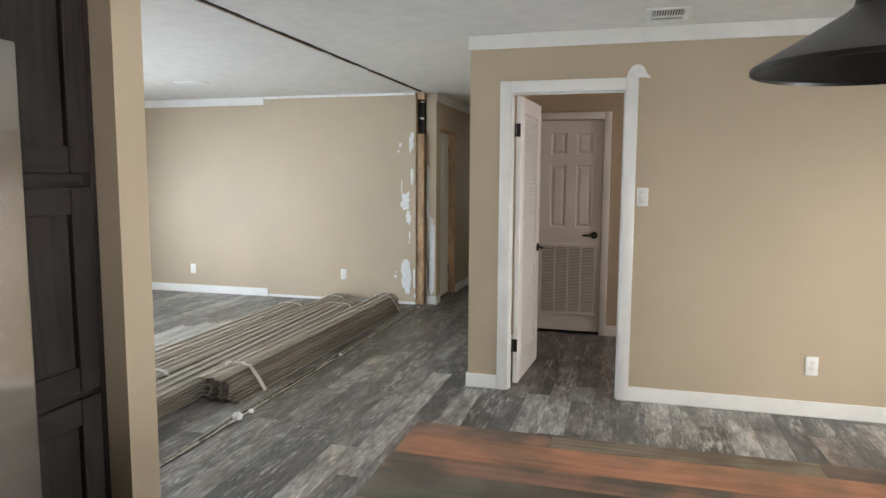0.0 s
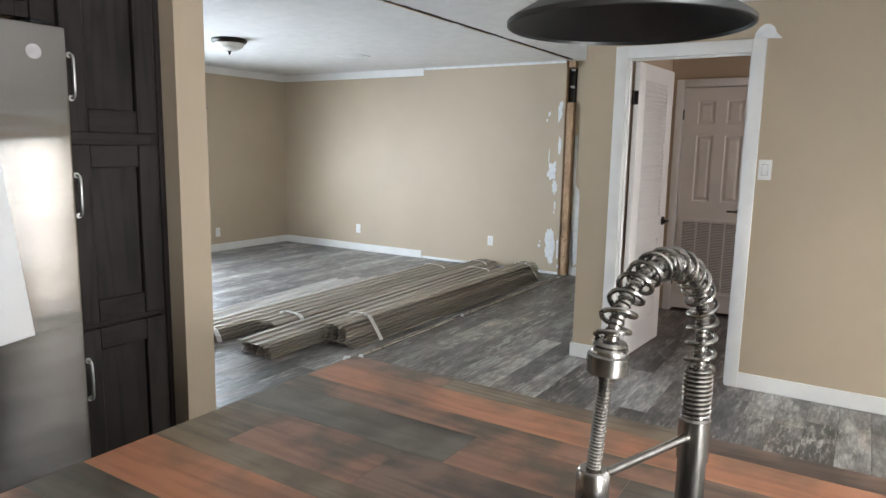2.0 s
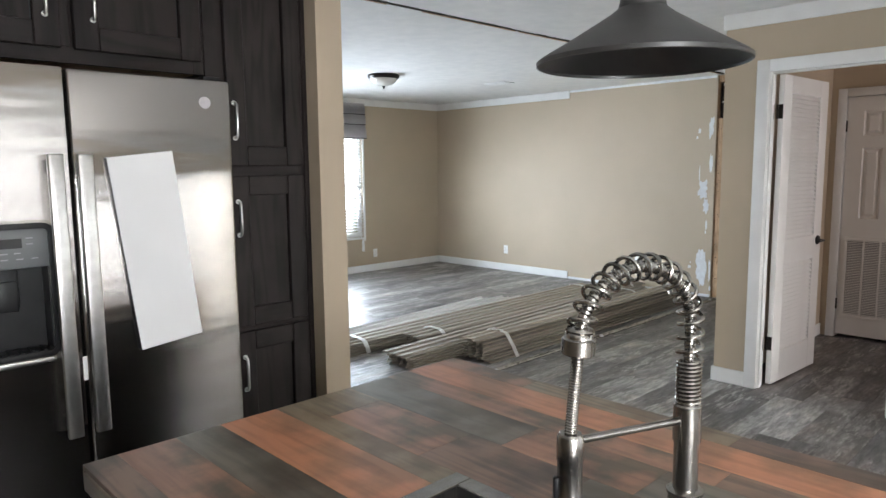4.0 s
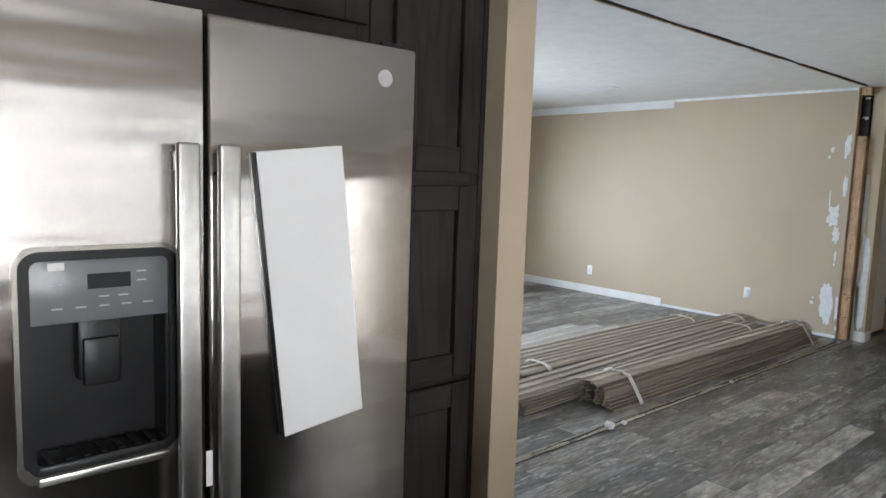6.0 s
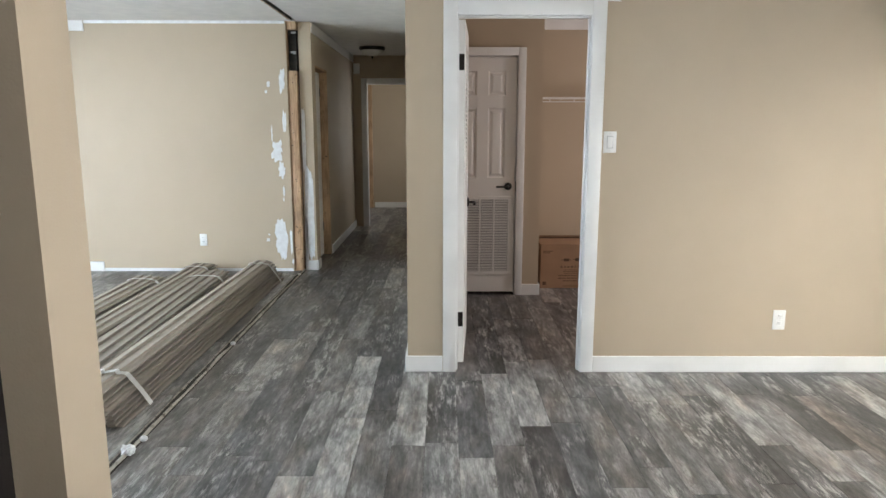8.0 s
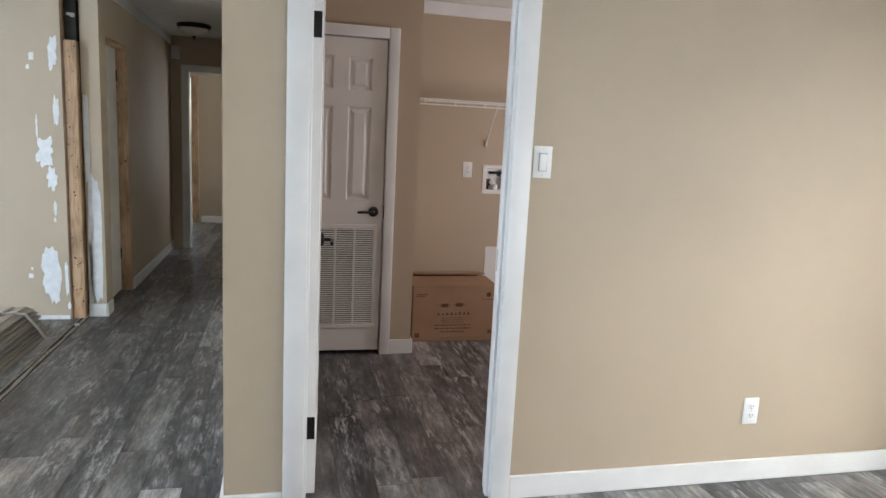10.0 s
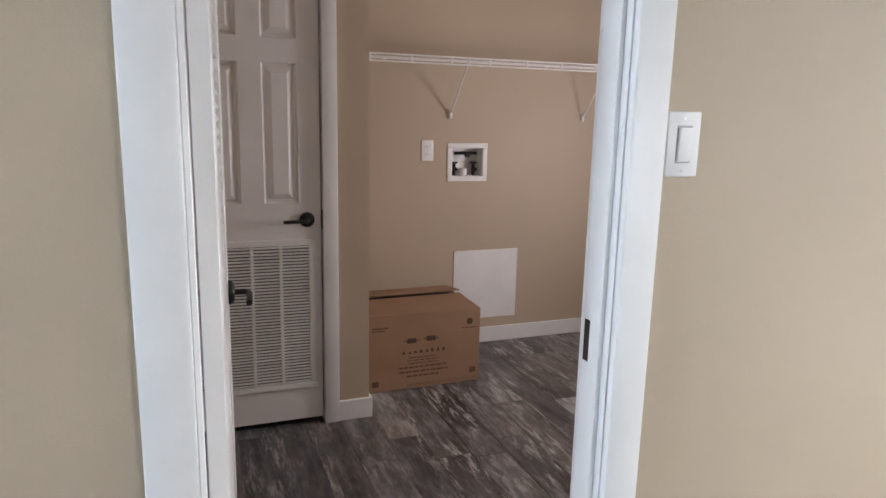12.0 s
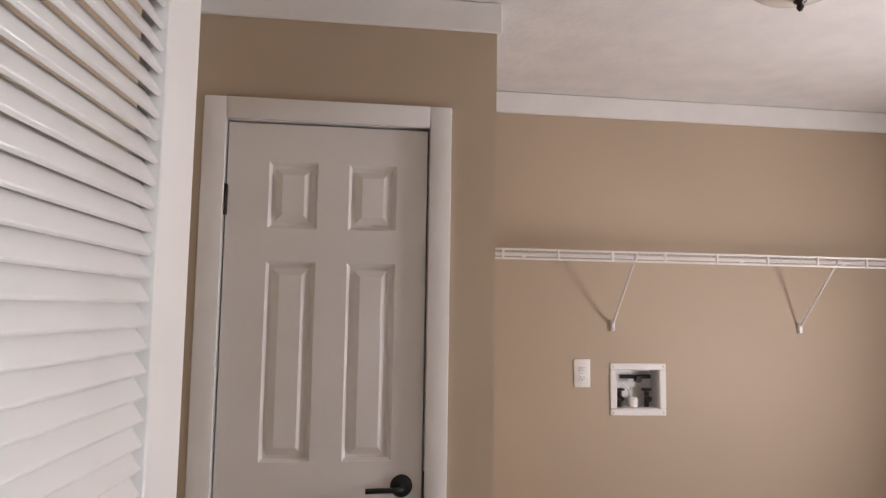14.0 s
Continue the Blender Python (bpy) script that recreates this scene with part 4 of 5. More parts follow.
part("hinge_leaf", bm, BRONZE, j1, "dark bronze hinge leaves")
part("latch_plate", one_box(DW - 0.0008, DW + 0.0012, -DT + 0.006, -0.006, 0.895, 0.955, 0.0004, 1), BRONZE, ld, "bronze latch plate")

# ---------------------------------------------------------------- closet door with return-air grille
cd = thing("door_closet", "white panelled closet door, closed, with a return-air grille", "door", kind="structure", m=Matrix.Translation((0, 6.802, 0)))


def panelled_leaf(bm, x0, x1, z0, z1, panels, depth=0.035):
    """A moulded door skin: flat face with sunk, bevelled and raised panels."""
    xs = sorted({x0, x1, *[p[0] for p in panels], *[p[1] for p in panels]})
    zs = sorted({z0, z1, *[p[2] for p in panels], *[p[3] for p in panels]})

    def quad(pts):
        bm.faces.new([bm.verts.new(p) for p in pts])

    for a, b in zip(xs, xs[1:]):
        for c, d in zip(zs, zs[1:]):
            if any(p[0] <= (a + b) / 2 <= p[1] and p[2] <= (c + d) / 2 <= p[3] for p in panels):
                continue
            quad([(a, 0, c), (b, 0, c), (b, 0, d), (a, 0, d)])
    for a, b, c, d in panels:
        levels = [(0.0, 0.0), (0.009, 0.013), (0.019, 0.014), (0.040, 0.002)]
        rects = [((a + o, y, c + o), (b - o, y, c + o), (b - o, y, d - o), (a + o, y, d - o)) for o, y in levels]
        for r, s in zip(rects, rects[1:]):
            for i in range(4):
                quad([r[i], r[(i + 1) % 4], s[(i + 1) % 4], s[i]])
        quad(rects[-1])
    quad([(x0, depth, z0), (x1, depth, z0), (x1, depth, z1), (x0, depth, z1)])
    for p, q in (((x0, z0), (x1, z0)), ((x1, z0), (x1, z1)), ((x1, z1), (x0, z1)), ((x0, z1), (x0, z0))):
        quad([(p[0], 0, p[1]), (q[0], 0, q[1]), (q[0], depth, q[1]), (p[0], depth, p[1])])
    bmesh.ops.remove_doubles(bm, verts=bm.verts, dist=0.0004)


bm = bmesh.new()
panelled_leaf(bm, -0.6445, -0.0545, 0.028, 1.994, [(-0.524, -0.381, 1.682, 1.881), (-0.289, -0.146, 1.682, 1.881), (-0.524, -0.381, 1.008, 1.584), (-0.289, -0.146, 1.008, 1.584)])
part("leaf", bm, DOORW, cd, "", False)
gr = part("grille_frame", one_box(-0.613, -0.085, -0.0025, -0.0003, 0.178, 0.855), DOORW, cd, "white return-air grille", False)
for a, b, c, d in ((-0.613, -0.085, 0.178, 0.205), (-0.613, -0.085, 0.828, 0.855), (-0.613, -0.588, 0.2055, 0.8275), (-0.110, -0.085, 0.2055, 0.8275)):
    part("grille_rail", one_box(a, b, -0.012, -0.0027, c, d, 0.003, 1), DOORW, gr)
part("grille_back", one_box(-0.588, -0.110, -0.0035, -0.0027, 0.2055, 0.8275), GREYP, gr, "grey backing that paints the shade between the grille slats", False)
for k in range(1, 4):
    x = -0.588 + 0.478 * k / 4
    part("grille_mullion", one_box(x - 0.007, x + 0.007, -0.0115, -0.004, 0.2055, 0.8275, 0.001, 1), DOORW, gr)
bm = bmesh.new()
box(bm, -0.588, -0.110, -0.0040, 0.0040, -0.0031, 0.0031, 0.001, 1)
first = None
for k in range(45):
    z = 0.2125 + k * 0.01385
    if first is None:
        first = part("grille_slat", bm, DOORW, gr, "", False)
        s = first
    else:
        s = new("grille_slat", first.data)
        s.parent = gr
    s.matrix_basis = pose(0, -0.0085, z, 20, 0, 0)
bm = bmesh.new()
for z in (0.191, 0.842):
    lathe(bm, [(0, 0.0015), (0.0035, 0.001), (0.0035, 0)], 8, pose(-0.097, -0.012, z, 90, 0, 0))
part("grille_screw", bm, CHROME, gr)
lever(cd, pose(-0.114, 0.0, 0.938))
bm = bmesh.new()
for z in (0.24, 1.717):
    rod(bm, (-0.6475, -0.009, z), (-0.6475, -0.009, z + 0.09), 0.0062, seg=10)
    box(bm, -0.650, -0.640, -0.006, 0.0, z, z + 0.09, 0.001, 1)
part("hinge", bm, BRONZE, cd, "dark bronze hinges")
part("latch", one_box(-0.0515, -0.046, -0.008, 0.002, 0.895, 0.98, 0.002, 1), BLACK, cd, "black latch plate")

# ---------------------------------------------------------------- laundry fittings
ap = thing("access_panel", "white screwed access panel low on the laundry wall", "access panel", m=Matrix.Translation((0, 7.6148, 0)))
part("panel", one_box(0.89, 1.314, -0.007, 0, 0.157, 0.59, 0.002, 1), WHITE, ap)
for x in (0.905, 1.299):
    for z in (0.172, 0.575):
        bm = bmesh.new()
        lathe(bm, [(0, 0.0018), (0.003, 0.0012), (0.0034, 0)], 8, pose(x, -0.007, z, 90, 0, 0))
        part("screw", bm, CHROME, ap)

wb = thing("washer_outlet_box", "white recessed washer supply box with valves", "washer box", m=Matrix.Translation((0, 7.615, 0)))
X0, X1, Z0, Z1 = 0.834, 1.087, 1.010, 1.233
for a, b, c, d in ((X0, X1, Z0, Z0 + 0.028), (X0, X1, Z1 - 0.028, Z1), (X0, X0 + 0.03, Z0 + 0.028, Z1 - 0.028), (X1 - 0.03, X1, Z0 + 0.028, Z1 - 0.028)):
    part("flange", one_box(a, b, -0.008, -0.0004, c, d, 0.003, 1), PLASTIC, wb)
bm = bmesh.new()
for a in ((0.863, 0.867, 0.0, 0.085, 1.036, 1.207), (1.055, 1.059, 0.0, 0.085, 1.036, 1.207), (0.867, 1.055, 0.0, 0.085, 1.036, 1.040), (0.867, 1.055, 0.0, 0.085, 1.203, 1.207), (0.863, 1.059, 0.0855, 0.09, 1.036, 1.207)):
    box(bm, *a)
part("recess", bm, PLASTIC, wb, "white plastic recess", False)
for x in (0.895, 1.02):
    bm = bmesh.new()
    rod(bm, (x, 0.045, 1.041), (x, 0.045, 1.11), 0.011, seg=12)
    rod(bm, (x, 0.045, 1.085), (x, 0.012, 1.078), 0.011, seg=12)
    v = part("valve", bm, BRONZE, wb, "dark hose valve")
    bm = bmesh.new()
    lathe(bm, [(0, 0.012), (0.022, 0.010), (0.025, 0.004), (0.021, 0), (0, 0)], 10, pose(x, 0.045, 1.112))
    part("valve_knob", bm, BLACKP, v, "black valve knob")
bm = bmesh.new()
lathe(bm, [(0, 0.04), (0.02, 0.04), (0.022, 0.03), (0.022, 0), (0, 0)], 16, pose(0.955, 0.045, 1.041))
part("drain_cap", bm, PLASTIC, wb, "white drain cap")
bm = bmesh.new()
rod(bm, (0.90, 0.05, 1.172), (1.04, 0.05, 1.172), 0.009, seg=12)
rod(bm, (0.975, 0.05, 1.16), (0.975, 0.02, 1.16), 0.013, seg=12)
part("supply_pipe", bm, BLACKP, wb, "black and grey supply fitting")
bm = bmesh.new()
sweep(bm, [(0.90, 0.045, 1.115), (0.905, 0.03, 1.145), (0.93, 0.03, 1.12), (0.945, 0.04, 1.075)], 0.004, 8)
part("hose", bm, PLASTIC, wb)
for x in (X0 + 0.013, X1 - 0.013):
    for z in (Z0 + 0.013, Z1 - 0.013):
        bm = bmesh.new()
        lathe(bm, [(0, 0.0015), (0.003, 0.001), (0.003, 0)], 8, pose(x, -0.008, z, 90, 0, 0))
        part("screw", bm, BRASS, wb)

dv = thing("dryer_vent_box", "white recessed dryer vent box in the corner", "vent box", m=Matrix.Translation((0, 7.615, 0)))
for a, b, c, d in ((2.075, 2.345, 0.25, 0.30), (2.075, 2.125, 0.002, 0.25), (2.30, 2.345, 0.002, 0.25)):
    part("flange", one_box(a, b, -0.012, -0.0004, c, d, 0.003, 1), PLASTIC, dv)
bm = bmesh.new()
for a in ((2.126, 2.130, 0.0, 0.10, 0.031, 0.249), (2.295, 2.299, 0.0, 0.10, 0.031, 0.249), (2.13, 2.295, 0.0, 0.10, 0.245, 0.249), (2.13, 2.295, 0.0, 0.10, 0.031, 0.035), (2.126, 2.299, 0.1005, 0.105, 0.031, 0.249)):
    box(bm, *a)
part("recess", bm, PLASTIC, dv, "", False)

jar = thing("jar", "small clear jar with a red lid on the floor", "jar", m=Matrix.Translation((2.19, 7.50, 0)))
bm = bmesh.new()
lathe(bm, [(0, 0.001), (0.040, 0.001), (0.042, 0.006), (0.042, 0.062), (0.038, 0.070), (0.036, 0.070), (0.038, 0.06), (0.038, 0.008), (0, 0.006)], 28)
part("glass_body", bm, CLEAR, jar, "clear plastic body")
bm = bmesh.new()
lathe(bm, [(0, 0.092), (0.05, 0.092), (0.053, 0.088), (0.053, 0.070), (0.046, 0.066), (0, 0.068)], 28)
part("lid", bm, RED, jar, "red lid")
cn = thing("small_carton", "small black carton with a white top on the floor", "carton", m=pose(2.035, 7.53, 0, 0, 0, 14))
part("carton_body", one_box(-0.036, 0.036, -0.036, 0.036, 0.0005, 0.098, 0.002, 1), BLACKP, cn)
part("carton_top", one_box(-0.0355, 0.0355, -0.0355, 0.0355, 0.0985, 0.135, 0.002, 1), PLASTIC, cn, "white carton top")
part("print", one_box(-0.02, 0.022, -0.0368, -0.0362, 0.05, 0.078), FADED, cn, "", False)

# wire shelf
ws = thing("wire_shelf", "white coated wire shelf on two diagonal braces", "shelf")
SZ, SB, SF = 1.690, 7.609, 7.335
for yy, zz in ((SB - 0.006, SZ), (7.47, SZ - 0.004), (SF, SZ), (SF, SZ - 0.036)):
    bm = bmesh.new()
    rod(bm, (0.160, yy, zz), (2.357, yy, zz), 0.0042, seg=8)
    part("long_wire", bm, WHITE, ws)
bm = bmesh.new()
sweep(bm, [(0, SB - 0.002, SZ + 0.004), (0, SF, SZ + 0.004), (0, SF - 0.001, SZ + 0.001)], 0.0012, 6)
first = None
k = 0
x = 0.18
while x < 2.35:
    if first is None:
        first = part("cross_wire", bm, WHITE, ws)
        s = first
    else:
        s = new("cross_wire", first.data)
        s.parent = ws
    s.location.x = x
    x += 0.0254
bm = bmesh.new()
box(bm, -0.004, 0.004, SF - 0.006, SF + 0.004, SZ - 0.040, SZ + 0.003, 0.001, 1)
first = part("lip_tie", bm, WHITE, ws)
first.location.x = 0.30
for k in range(1, 10):
    s = new("lip_tie", first.data)
    s.parent = ws
    s.location.x = 0.30 + 0.22 * k
for x in (0.845, 1.722):
    bm = bmesh.new()
    rod(bm, (x, SB - 0.012, 1.405), (x, SF + 0.006, SZ - 0.006), 0.0045, seg=8)
    br = part("brace", bm, WHITE, ws)
    part("brace_foot", one_box(x - 0.009, x + 0.009, SB - 0.012, 7.6147, 1.372, 1.418, 0.003, 1), WHITE, br)
    bm = bmesh.new()
    lathe(bm, [(0, 0.002), (0.004, 0.0012), (0.0042, 0)], 8, pose(x, SB - 0.012, 1.382, 90, 0, 0))
    part("screw", bm, CHROME, br)
part("end_bracket", one_box(2.343, 2.3595, SF - 0.012, SF + 0.018, SZ - 0.045, SZ + 0.02, 0.003, 1), PLASTIC, ws)
for x in (0.45, 0.95, 1.45, 1.95):
    part("wall_clip", one_box(x - 0.008, x + 0.008, SB - 0.010, 7.6147, SZ - 0.008, SZ + 0.012, 0.002, 1), PLASTIC, ws)

# cardboard carton
cb = thing("cardboard_box", "large brown cardboard carton with loose top flaps", "box", m=pose(0.515, 7.285, 0, 0, 0, 1.0))
W, D, H, T = 0.305, 0.245, 0.395, 0.005
for name, a in (("front_side", (-W, W, -D, -D + T)), ("back_side", (-W, W, D - T, D)), ("left_side", (-W, -W + T, -D + T, D - T)), ("right_side", (W - T, W, -D + T, D - T))):
    part(name, one_box(a[0], a[1], a[2], a[3], 0.001, H, 0.0015, 1), CARD, cb)
part("front_flap", one_box(-W, W, 0.0, 0.29, 0.0, T, 0.001, 1, m=pose(0, -D, H + 0.001, 2.0, 0, 0)), CARD, cb)
part("back_flap", one_box(-W, W, -0.205, 0.0, 0.0, T, 0.001, 1, m=pose(0, D, H + 0.004, -7.0, 0, 0)), CARD, cb)
part("inner_flap", one_box(-W + 0.006, W - 0.006, -D + 0.006, D - 0.006, H - 0.008, H - 0.003), CARD, cb)
part("flap_tape", one_box(-W, W - 0.06, 0.042, 0.047, H + 0.0175, H + 0.0215, 0.001, 1), BLACKP, cb, "black torn tape edge", False)
part("bottom", one_box(-W + 0.005, W - 0.005, -D + 0.005, D - 0.005, 0.002, 0.008), CARD, cb)


def marks(parent, name, rects, mat, y, joined=False):
    """Printed bars on the front of a carton, each a part, or many small ones joined."""
    bm = bmesh.new()
    for x0, x1, z0, z1 in rects:
        box(bm, x0, x1, y - 0.0006, y - 0.0001, z0, z1)
        if not joined:
            part(name, bm, mat, parent, "", False)
            bm = bmesh.new()
    if joined:
        ob = part(name, bm, mat, parent, "rows of small printed marks", False)
        tagged(ob, "rows of small printed marks", kind="stuff")
    else:
        bm.free()


rng = random.Random(3)
marks(cb, "print_block", [(-0.10, -0.05, 0.246, 0.272), (0.005, 0.055, 0.25, 0.276), (-0.118, -0.103, 0.257, 0.262), (-0.048, -0.035, 0.257, 0.262), (-0.012, 0.003, 0.261, 0.266), (0.057, 0.07, 0.261, 0.266)], INK, -D)
icons = []
for k in range(8):
    x = -0.125 + k * 0.031
    icons += [(x, x + 0.018, 0.19, 0.194), (x + rng.uniform(0, 0.006), x + rng.uniform(0.009, 0.016), 0.194, 0.194 + rng.uniform(0.006, 0.018))]
marks(cb, "print_icons", icons, INK, -D, True)
lines = []
for r, (z, a, b) in enumerate(((0.165, -0.09, 0.06), (0.150, -0.10, 0.075), (0.134, -0.09, 0.065), (0.112, -0.145, 0.12), (0.088, -0.145, 0.125), (0.064, -0.10, 0.08))):
    x = a
    while x < b:
        w = rng.uniform(0.012, 0.035)
        lines.append((x, min(x + w, b), z, z + (0.006 if r < 3 else 0.009)))
        x += w + 0.006
marks(cb, "print_lines", lines, FADED, -D, True)
marks(cb, "print_label", [(-0.285, -0.20, 0.335, 0.342), (-0.285, -0.22, 0.322, 0.328), (0.20, 0.285, 0.298, 0.303), (-0.285, -0.25, 0.03, 0.06), (0.25, 0.285, 0.05, 0.08)], FADED, -D)
bm = bmesh.new()
lathe(bm, [(0, 0.0006), (0.0175, 0.0006), (0.0175, 0)], 24, pose(0.245, -D, 0.335, 90, 0, 0))
part("print_roundel", bm, INK, cb, "dark round printed mark", False)
part("tape", one_box(-0.10, 0.29, -D - 0.0012, -D - 0.0002, 0.012, 0.030), TAPE, cb, "peeling clear tape", False)

# ---------------------------------------------------------------- kitchen: refrigerator
fr = thing("refrigerator", "stainless side-by-side refrigerator with ice dispenser", "refrigerator", m=Matrix.Translation((-0.021, -0.039, 0)) @ Matrix.Diagonal((1, 1.03, 1, 1)))
FX = -1.035
part("cabinet_body", one_box(-1.80, -1.118, 0.675, 1.572, 0.02, 1.735, 0.004, 1), BLACKP, fr, "dark grey cabinet")
part("toe_grille", one_box(-1.16, -1.085, 0.69, 1.56, 0.0, 0.055, 0.004, 1), BLACKP, fr)
# left door is built round the dispenser opening
DY0, DY1, DZ0, DZ1 = 0.812, 1.023, 0.952, 1.305
ldoor = part("freezer_door", one_box(-1.110, FX, 0.675, DY0, 0.065, 1.745, 0.0, 1), STEEL, fr, "brushed stainless door")
part("door_skin", one_box(-1.110, FX, DY1, 1.089, 0.065, 1.745, 0.0, 1), STEEL, ldoor, "", False)
part("door_skin", one_box(-1.110, FX, DY0, DY1, DZ1, 1.745), STEEL, ldoor, "", False)
part("door_skin", one_box(-1.110, FX, DY0, DY1, 0.065, DZ0), STEEL, ldoor, "", False)
part("fridge_door", one_box(-1.110, FX, 1.098, 1.572, 0.065, 1.745, 0.009, 3), STEEL, fr, "brushed stainless door")
part("door_gasket", one_box(-1.118, -1.1105, 0.69, 1.56, 0.07, 1.73), BLACKP, fr)
for y in (0.72, 1.53):
    part("hinge_cap", one_box(-1.14, -1.07, y - 0.028, y + 0.028, 1.7455, 1.760, 0.004, 2), BLACKP, fr)


def ring(bm, y0, y1, z0, z1, w, x0, x1, corner, seg=6):
    """A rounded rectangular bezel in the y-z plane."""
    def loop(a, b, c, d, r):
        pts = []
        for cy, cz, start in ((b - r, d - r, 0), (a + r, d - r, 90), (a + r, c + r, 180), (b - r, c + r, 270)):
            for k in range(seg + 1):
                t = radians(start + 90 * k / seg)
                pts.append((cy + r * math.cos(t), cz + r * math.sin(t)))
        return pts
    outer, inner = loop(y0, y1, z0, z1, corner), loop(y0 + w, y1 - w, z0 + w, z1 - w, max(corner - w, 0.004))
    n = len(outer)
    vs = [[bm.verts.new((x, y, z)) for y, z in lp] for x, lp in ((x0, outer), (x1, outer), (x1, inner), (x0 - 0.03, inner))]
    for p, q in zip(vs, vs[1:]):
        for k in range(n):
            bm.faces.new((p[k], p[(k + 1) % n], q[(k + 1) % n], q[k]))


disp = part("dispenser", one_box(-1.109, -1.102, DY0 - 0.0005, DY1 + 0.0005, DZ0, DZ1), BLACKP, fr, "black ice and water dispenser", False)
bm = bmesh.new()
ring(bm, 0.788, 1.047, 0.927, 1.326, 0.015, FX - 0.001, FX + 0.007, 0.035)
part("bezel", bm, NICKEL, disp, "satin metal bezel")
bm = bmesh.new()
ring(bm, 0.7955, 1.0395, 0.944, 1.319, 0.016, FX + 0.0005, FX + 0.0085, 0.030)
part("inner_bezel", bm, BLACKP, disp, "black inner bezel")
part("console", one_box(-1.075, FX + 0.002, 0.809, 1.026, 1.196, 1.304, 0.003, 2), GREYP, disp, "grey touch console")
part("display", one_box(FX + 0.0021, FX + 0.0032, 0.895, 0.962, 1.252, 1.278), BLACKP, disp, "", False)
for k, (y, z) in enumerate(((0.85, 1.222), (0.885, 1.222), (0.92, 1.222), (0.955, 1.222), (0.99, 1.222), (0.85, 1.262), (0.98, 1.262), (0.98, 1.278), (0.92, 1.238), (0.95, 1.238))):
    part("key_legend", one_box(FX + 0.0021, FX + 0.0027, y - 0.008, y + 0.008, z - 0.0014, z + 0.0014), PALEGREY, disp, "", False)
part("console_sticker", one_box(FX + 0.0021, FX + 0.0028, 0.838, 0.862, 1.286, 1.299), PLASTIC, disp, "white sticker", False)
part("cavity_side", one_box(-1.10, FX - 0.001, DY0 - 0.004, DY0 + 0.004, DZ0, 1.20), BLACKP, disp, "", False)
part("cavity_side", one_box(-1.10, FX - 0.001, DY1 - 0.004, DY1 + 0.004, DZ0, 1.20), BLACKP, disp, "", False)
bm = bmesh.new()
box(bm, -1.098, -1.065, 0.885, 0.955, 1.085, 1.199, 0.006, 2)
box(bm, -1.07, -1.056, 0.892, 0.950, 1.075, 1.16, 0.004, 2)
part("paddle", bm, BLACKP, disp, "black paddle")
part("tray", one_box(-1.10, FX + 0.010, 0.816, 1.019, 0.942, 0.959, 0.004, 2), BLACKP, disp)
part("tray_lip", one_box(FX + 0.0072, FX + 0.013, 0.815, 1.02, 0.926, 0.941, 0.003, 2), CHROME, disp, "bright metal lip")
for k in range(7):
    y = 0.830 + k * 0.027
    part("tray_rib", one_box(-1.09, FX + 0.004, y, y + 0.010, 0.9595, 0.964, 0.001, 1), BLACKP, disp)
for y, side in ((1.046, -1), (1.119, 1)):
    bm = bmesh.new()
    box(bm, FX + 0.036, FX + 0.052, y - 0.020, y + 0.020, 0.70, 1.506, 0.005, 3)
    h = part("handle", bm, CHROME, fr, "satin steel bar handle")
    for z in (0.715, 1.455):
        part("handle_post", one_box(FX + 0.0005, FX + 0.037, y - 0.012, y + 0.012, z, z + 0.036, 0.003, 2), GREYP, h, "grey handle mount")
bm = bmesh.new()
lathe(bm, [(0, 0.0016), (0.016, 0.0016), (0.019, 0.0006), (0.019, 0)], 28, pose(FX, 1.487, 1.672, 0, 90, 0))
part("badge", bm, FABRIC, fr, "plain round metal badge")
part("energy_sticker", one_box(FX + 0.036, FX + 0.0362, 1.078, 1.090, 0.86, 0.93), PLASTIC, fr, "small white sticker", False)

bd = thing("white_board", "loose white melamine panel stuck on the refrigerator door", "panel", m=pose(FX - 0.019, 1.307, 1.215, 6.4, 0, 0))
part("face", one_box(0.0, 0.019, -0.097, 0.097, -0.294, 0.294, 0.0015, 1), BOARD, bd)
part("edge_strip", one_box(0.001, 0.0185, -0.0985, -0.0972, -0.293, 0.293), BLACKP, bd, "dark raw edge", False)

# ---------------------------------------------------------------- kitchen: cabinets
CX = -1.283


def shaker(parent, y0, y1, z0, z1, handle, rail=0.072):
    """A shaker door on the cabinet face: stiles, rails, sunk panel and an arched pull."""
    d = part("door", one_box(CX + 0.001, CX + 0.010, y0 + rail, y1 - rail - 0.006, z0 + rail, z1 - rail), CABINET, parent, "", False)
    part("panel_gap", one_box(CX + 0.0004, CX + 0.0015, y1 - rail - 0.006, y1 - rail, z0 + rail + 0.001, z1 - rail - 0.001), SLOT, d, "black strip put in for the shadow line beside the panel", False)
    for a, b in ((y0, y0 + rail), (y1 - rail, y1)):
        part("stile", one_box(CX + 0.001, CX + 0.021, a, b, z0, z1, 0.0025, 1), CABINET, d)
    for a, b in ((z0, z0 + rail), (z1 - rail, z1)):
        part("rail", one_box(CX + 0.001, CX + 0.0205, y0 + rail + 0.0006, y1 - rail - 0.0006, a, b, 0.0025, 1), CABINET_H, d)
    if handle:
        y, a, b = handle
        bm = bmesh.new()
        x = CX + 0.021
        pts = [(x, y, a), (x + 0.016, y, a + 0.002), (x + 0.021, y, a + 0.012), (x + 0.023, y, (a + b) / 2), (x + 0.021, y, b - 0.012), (x + 0.016, y, b - 0.002), (x, y, b)]
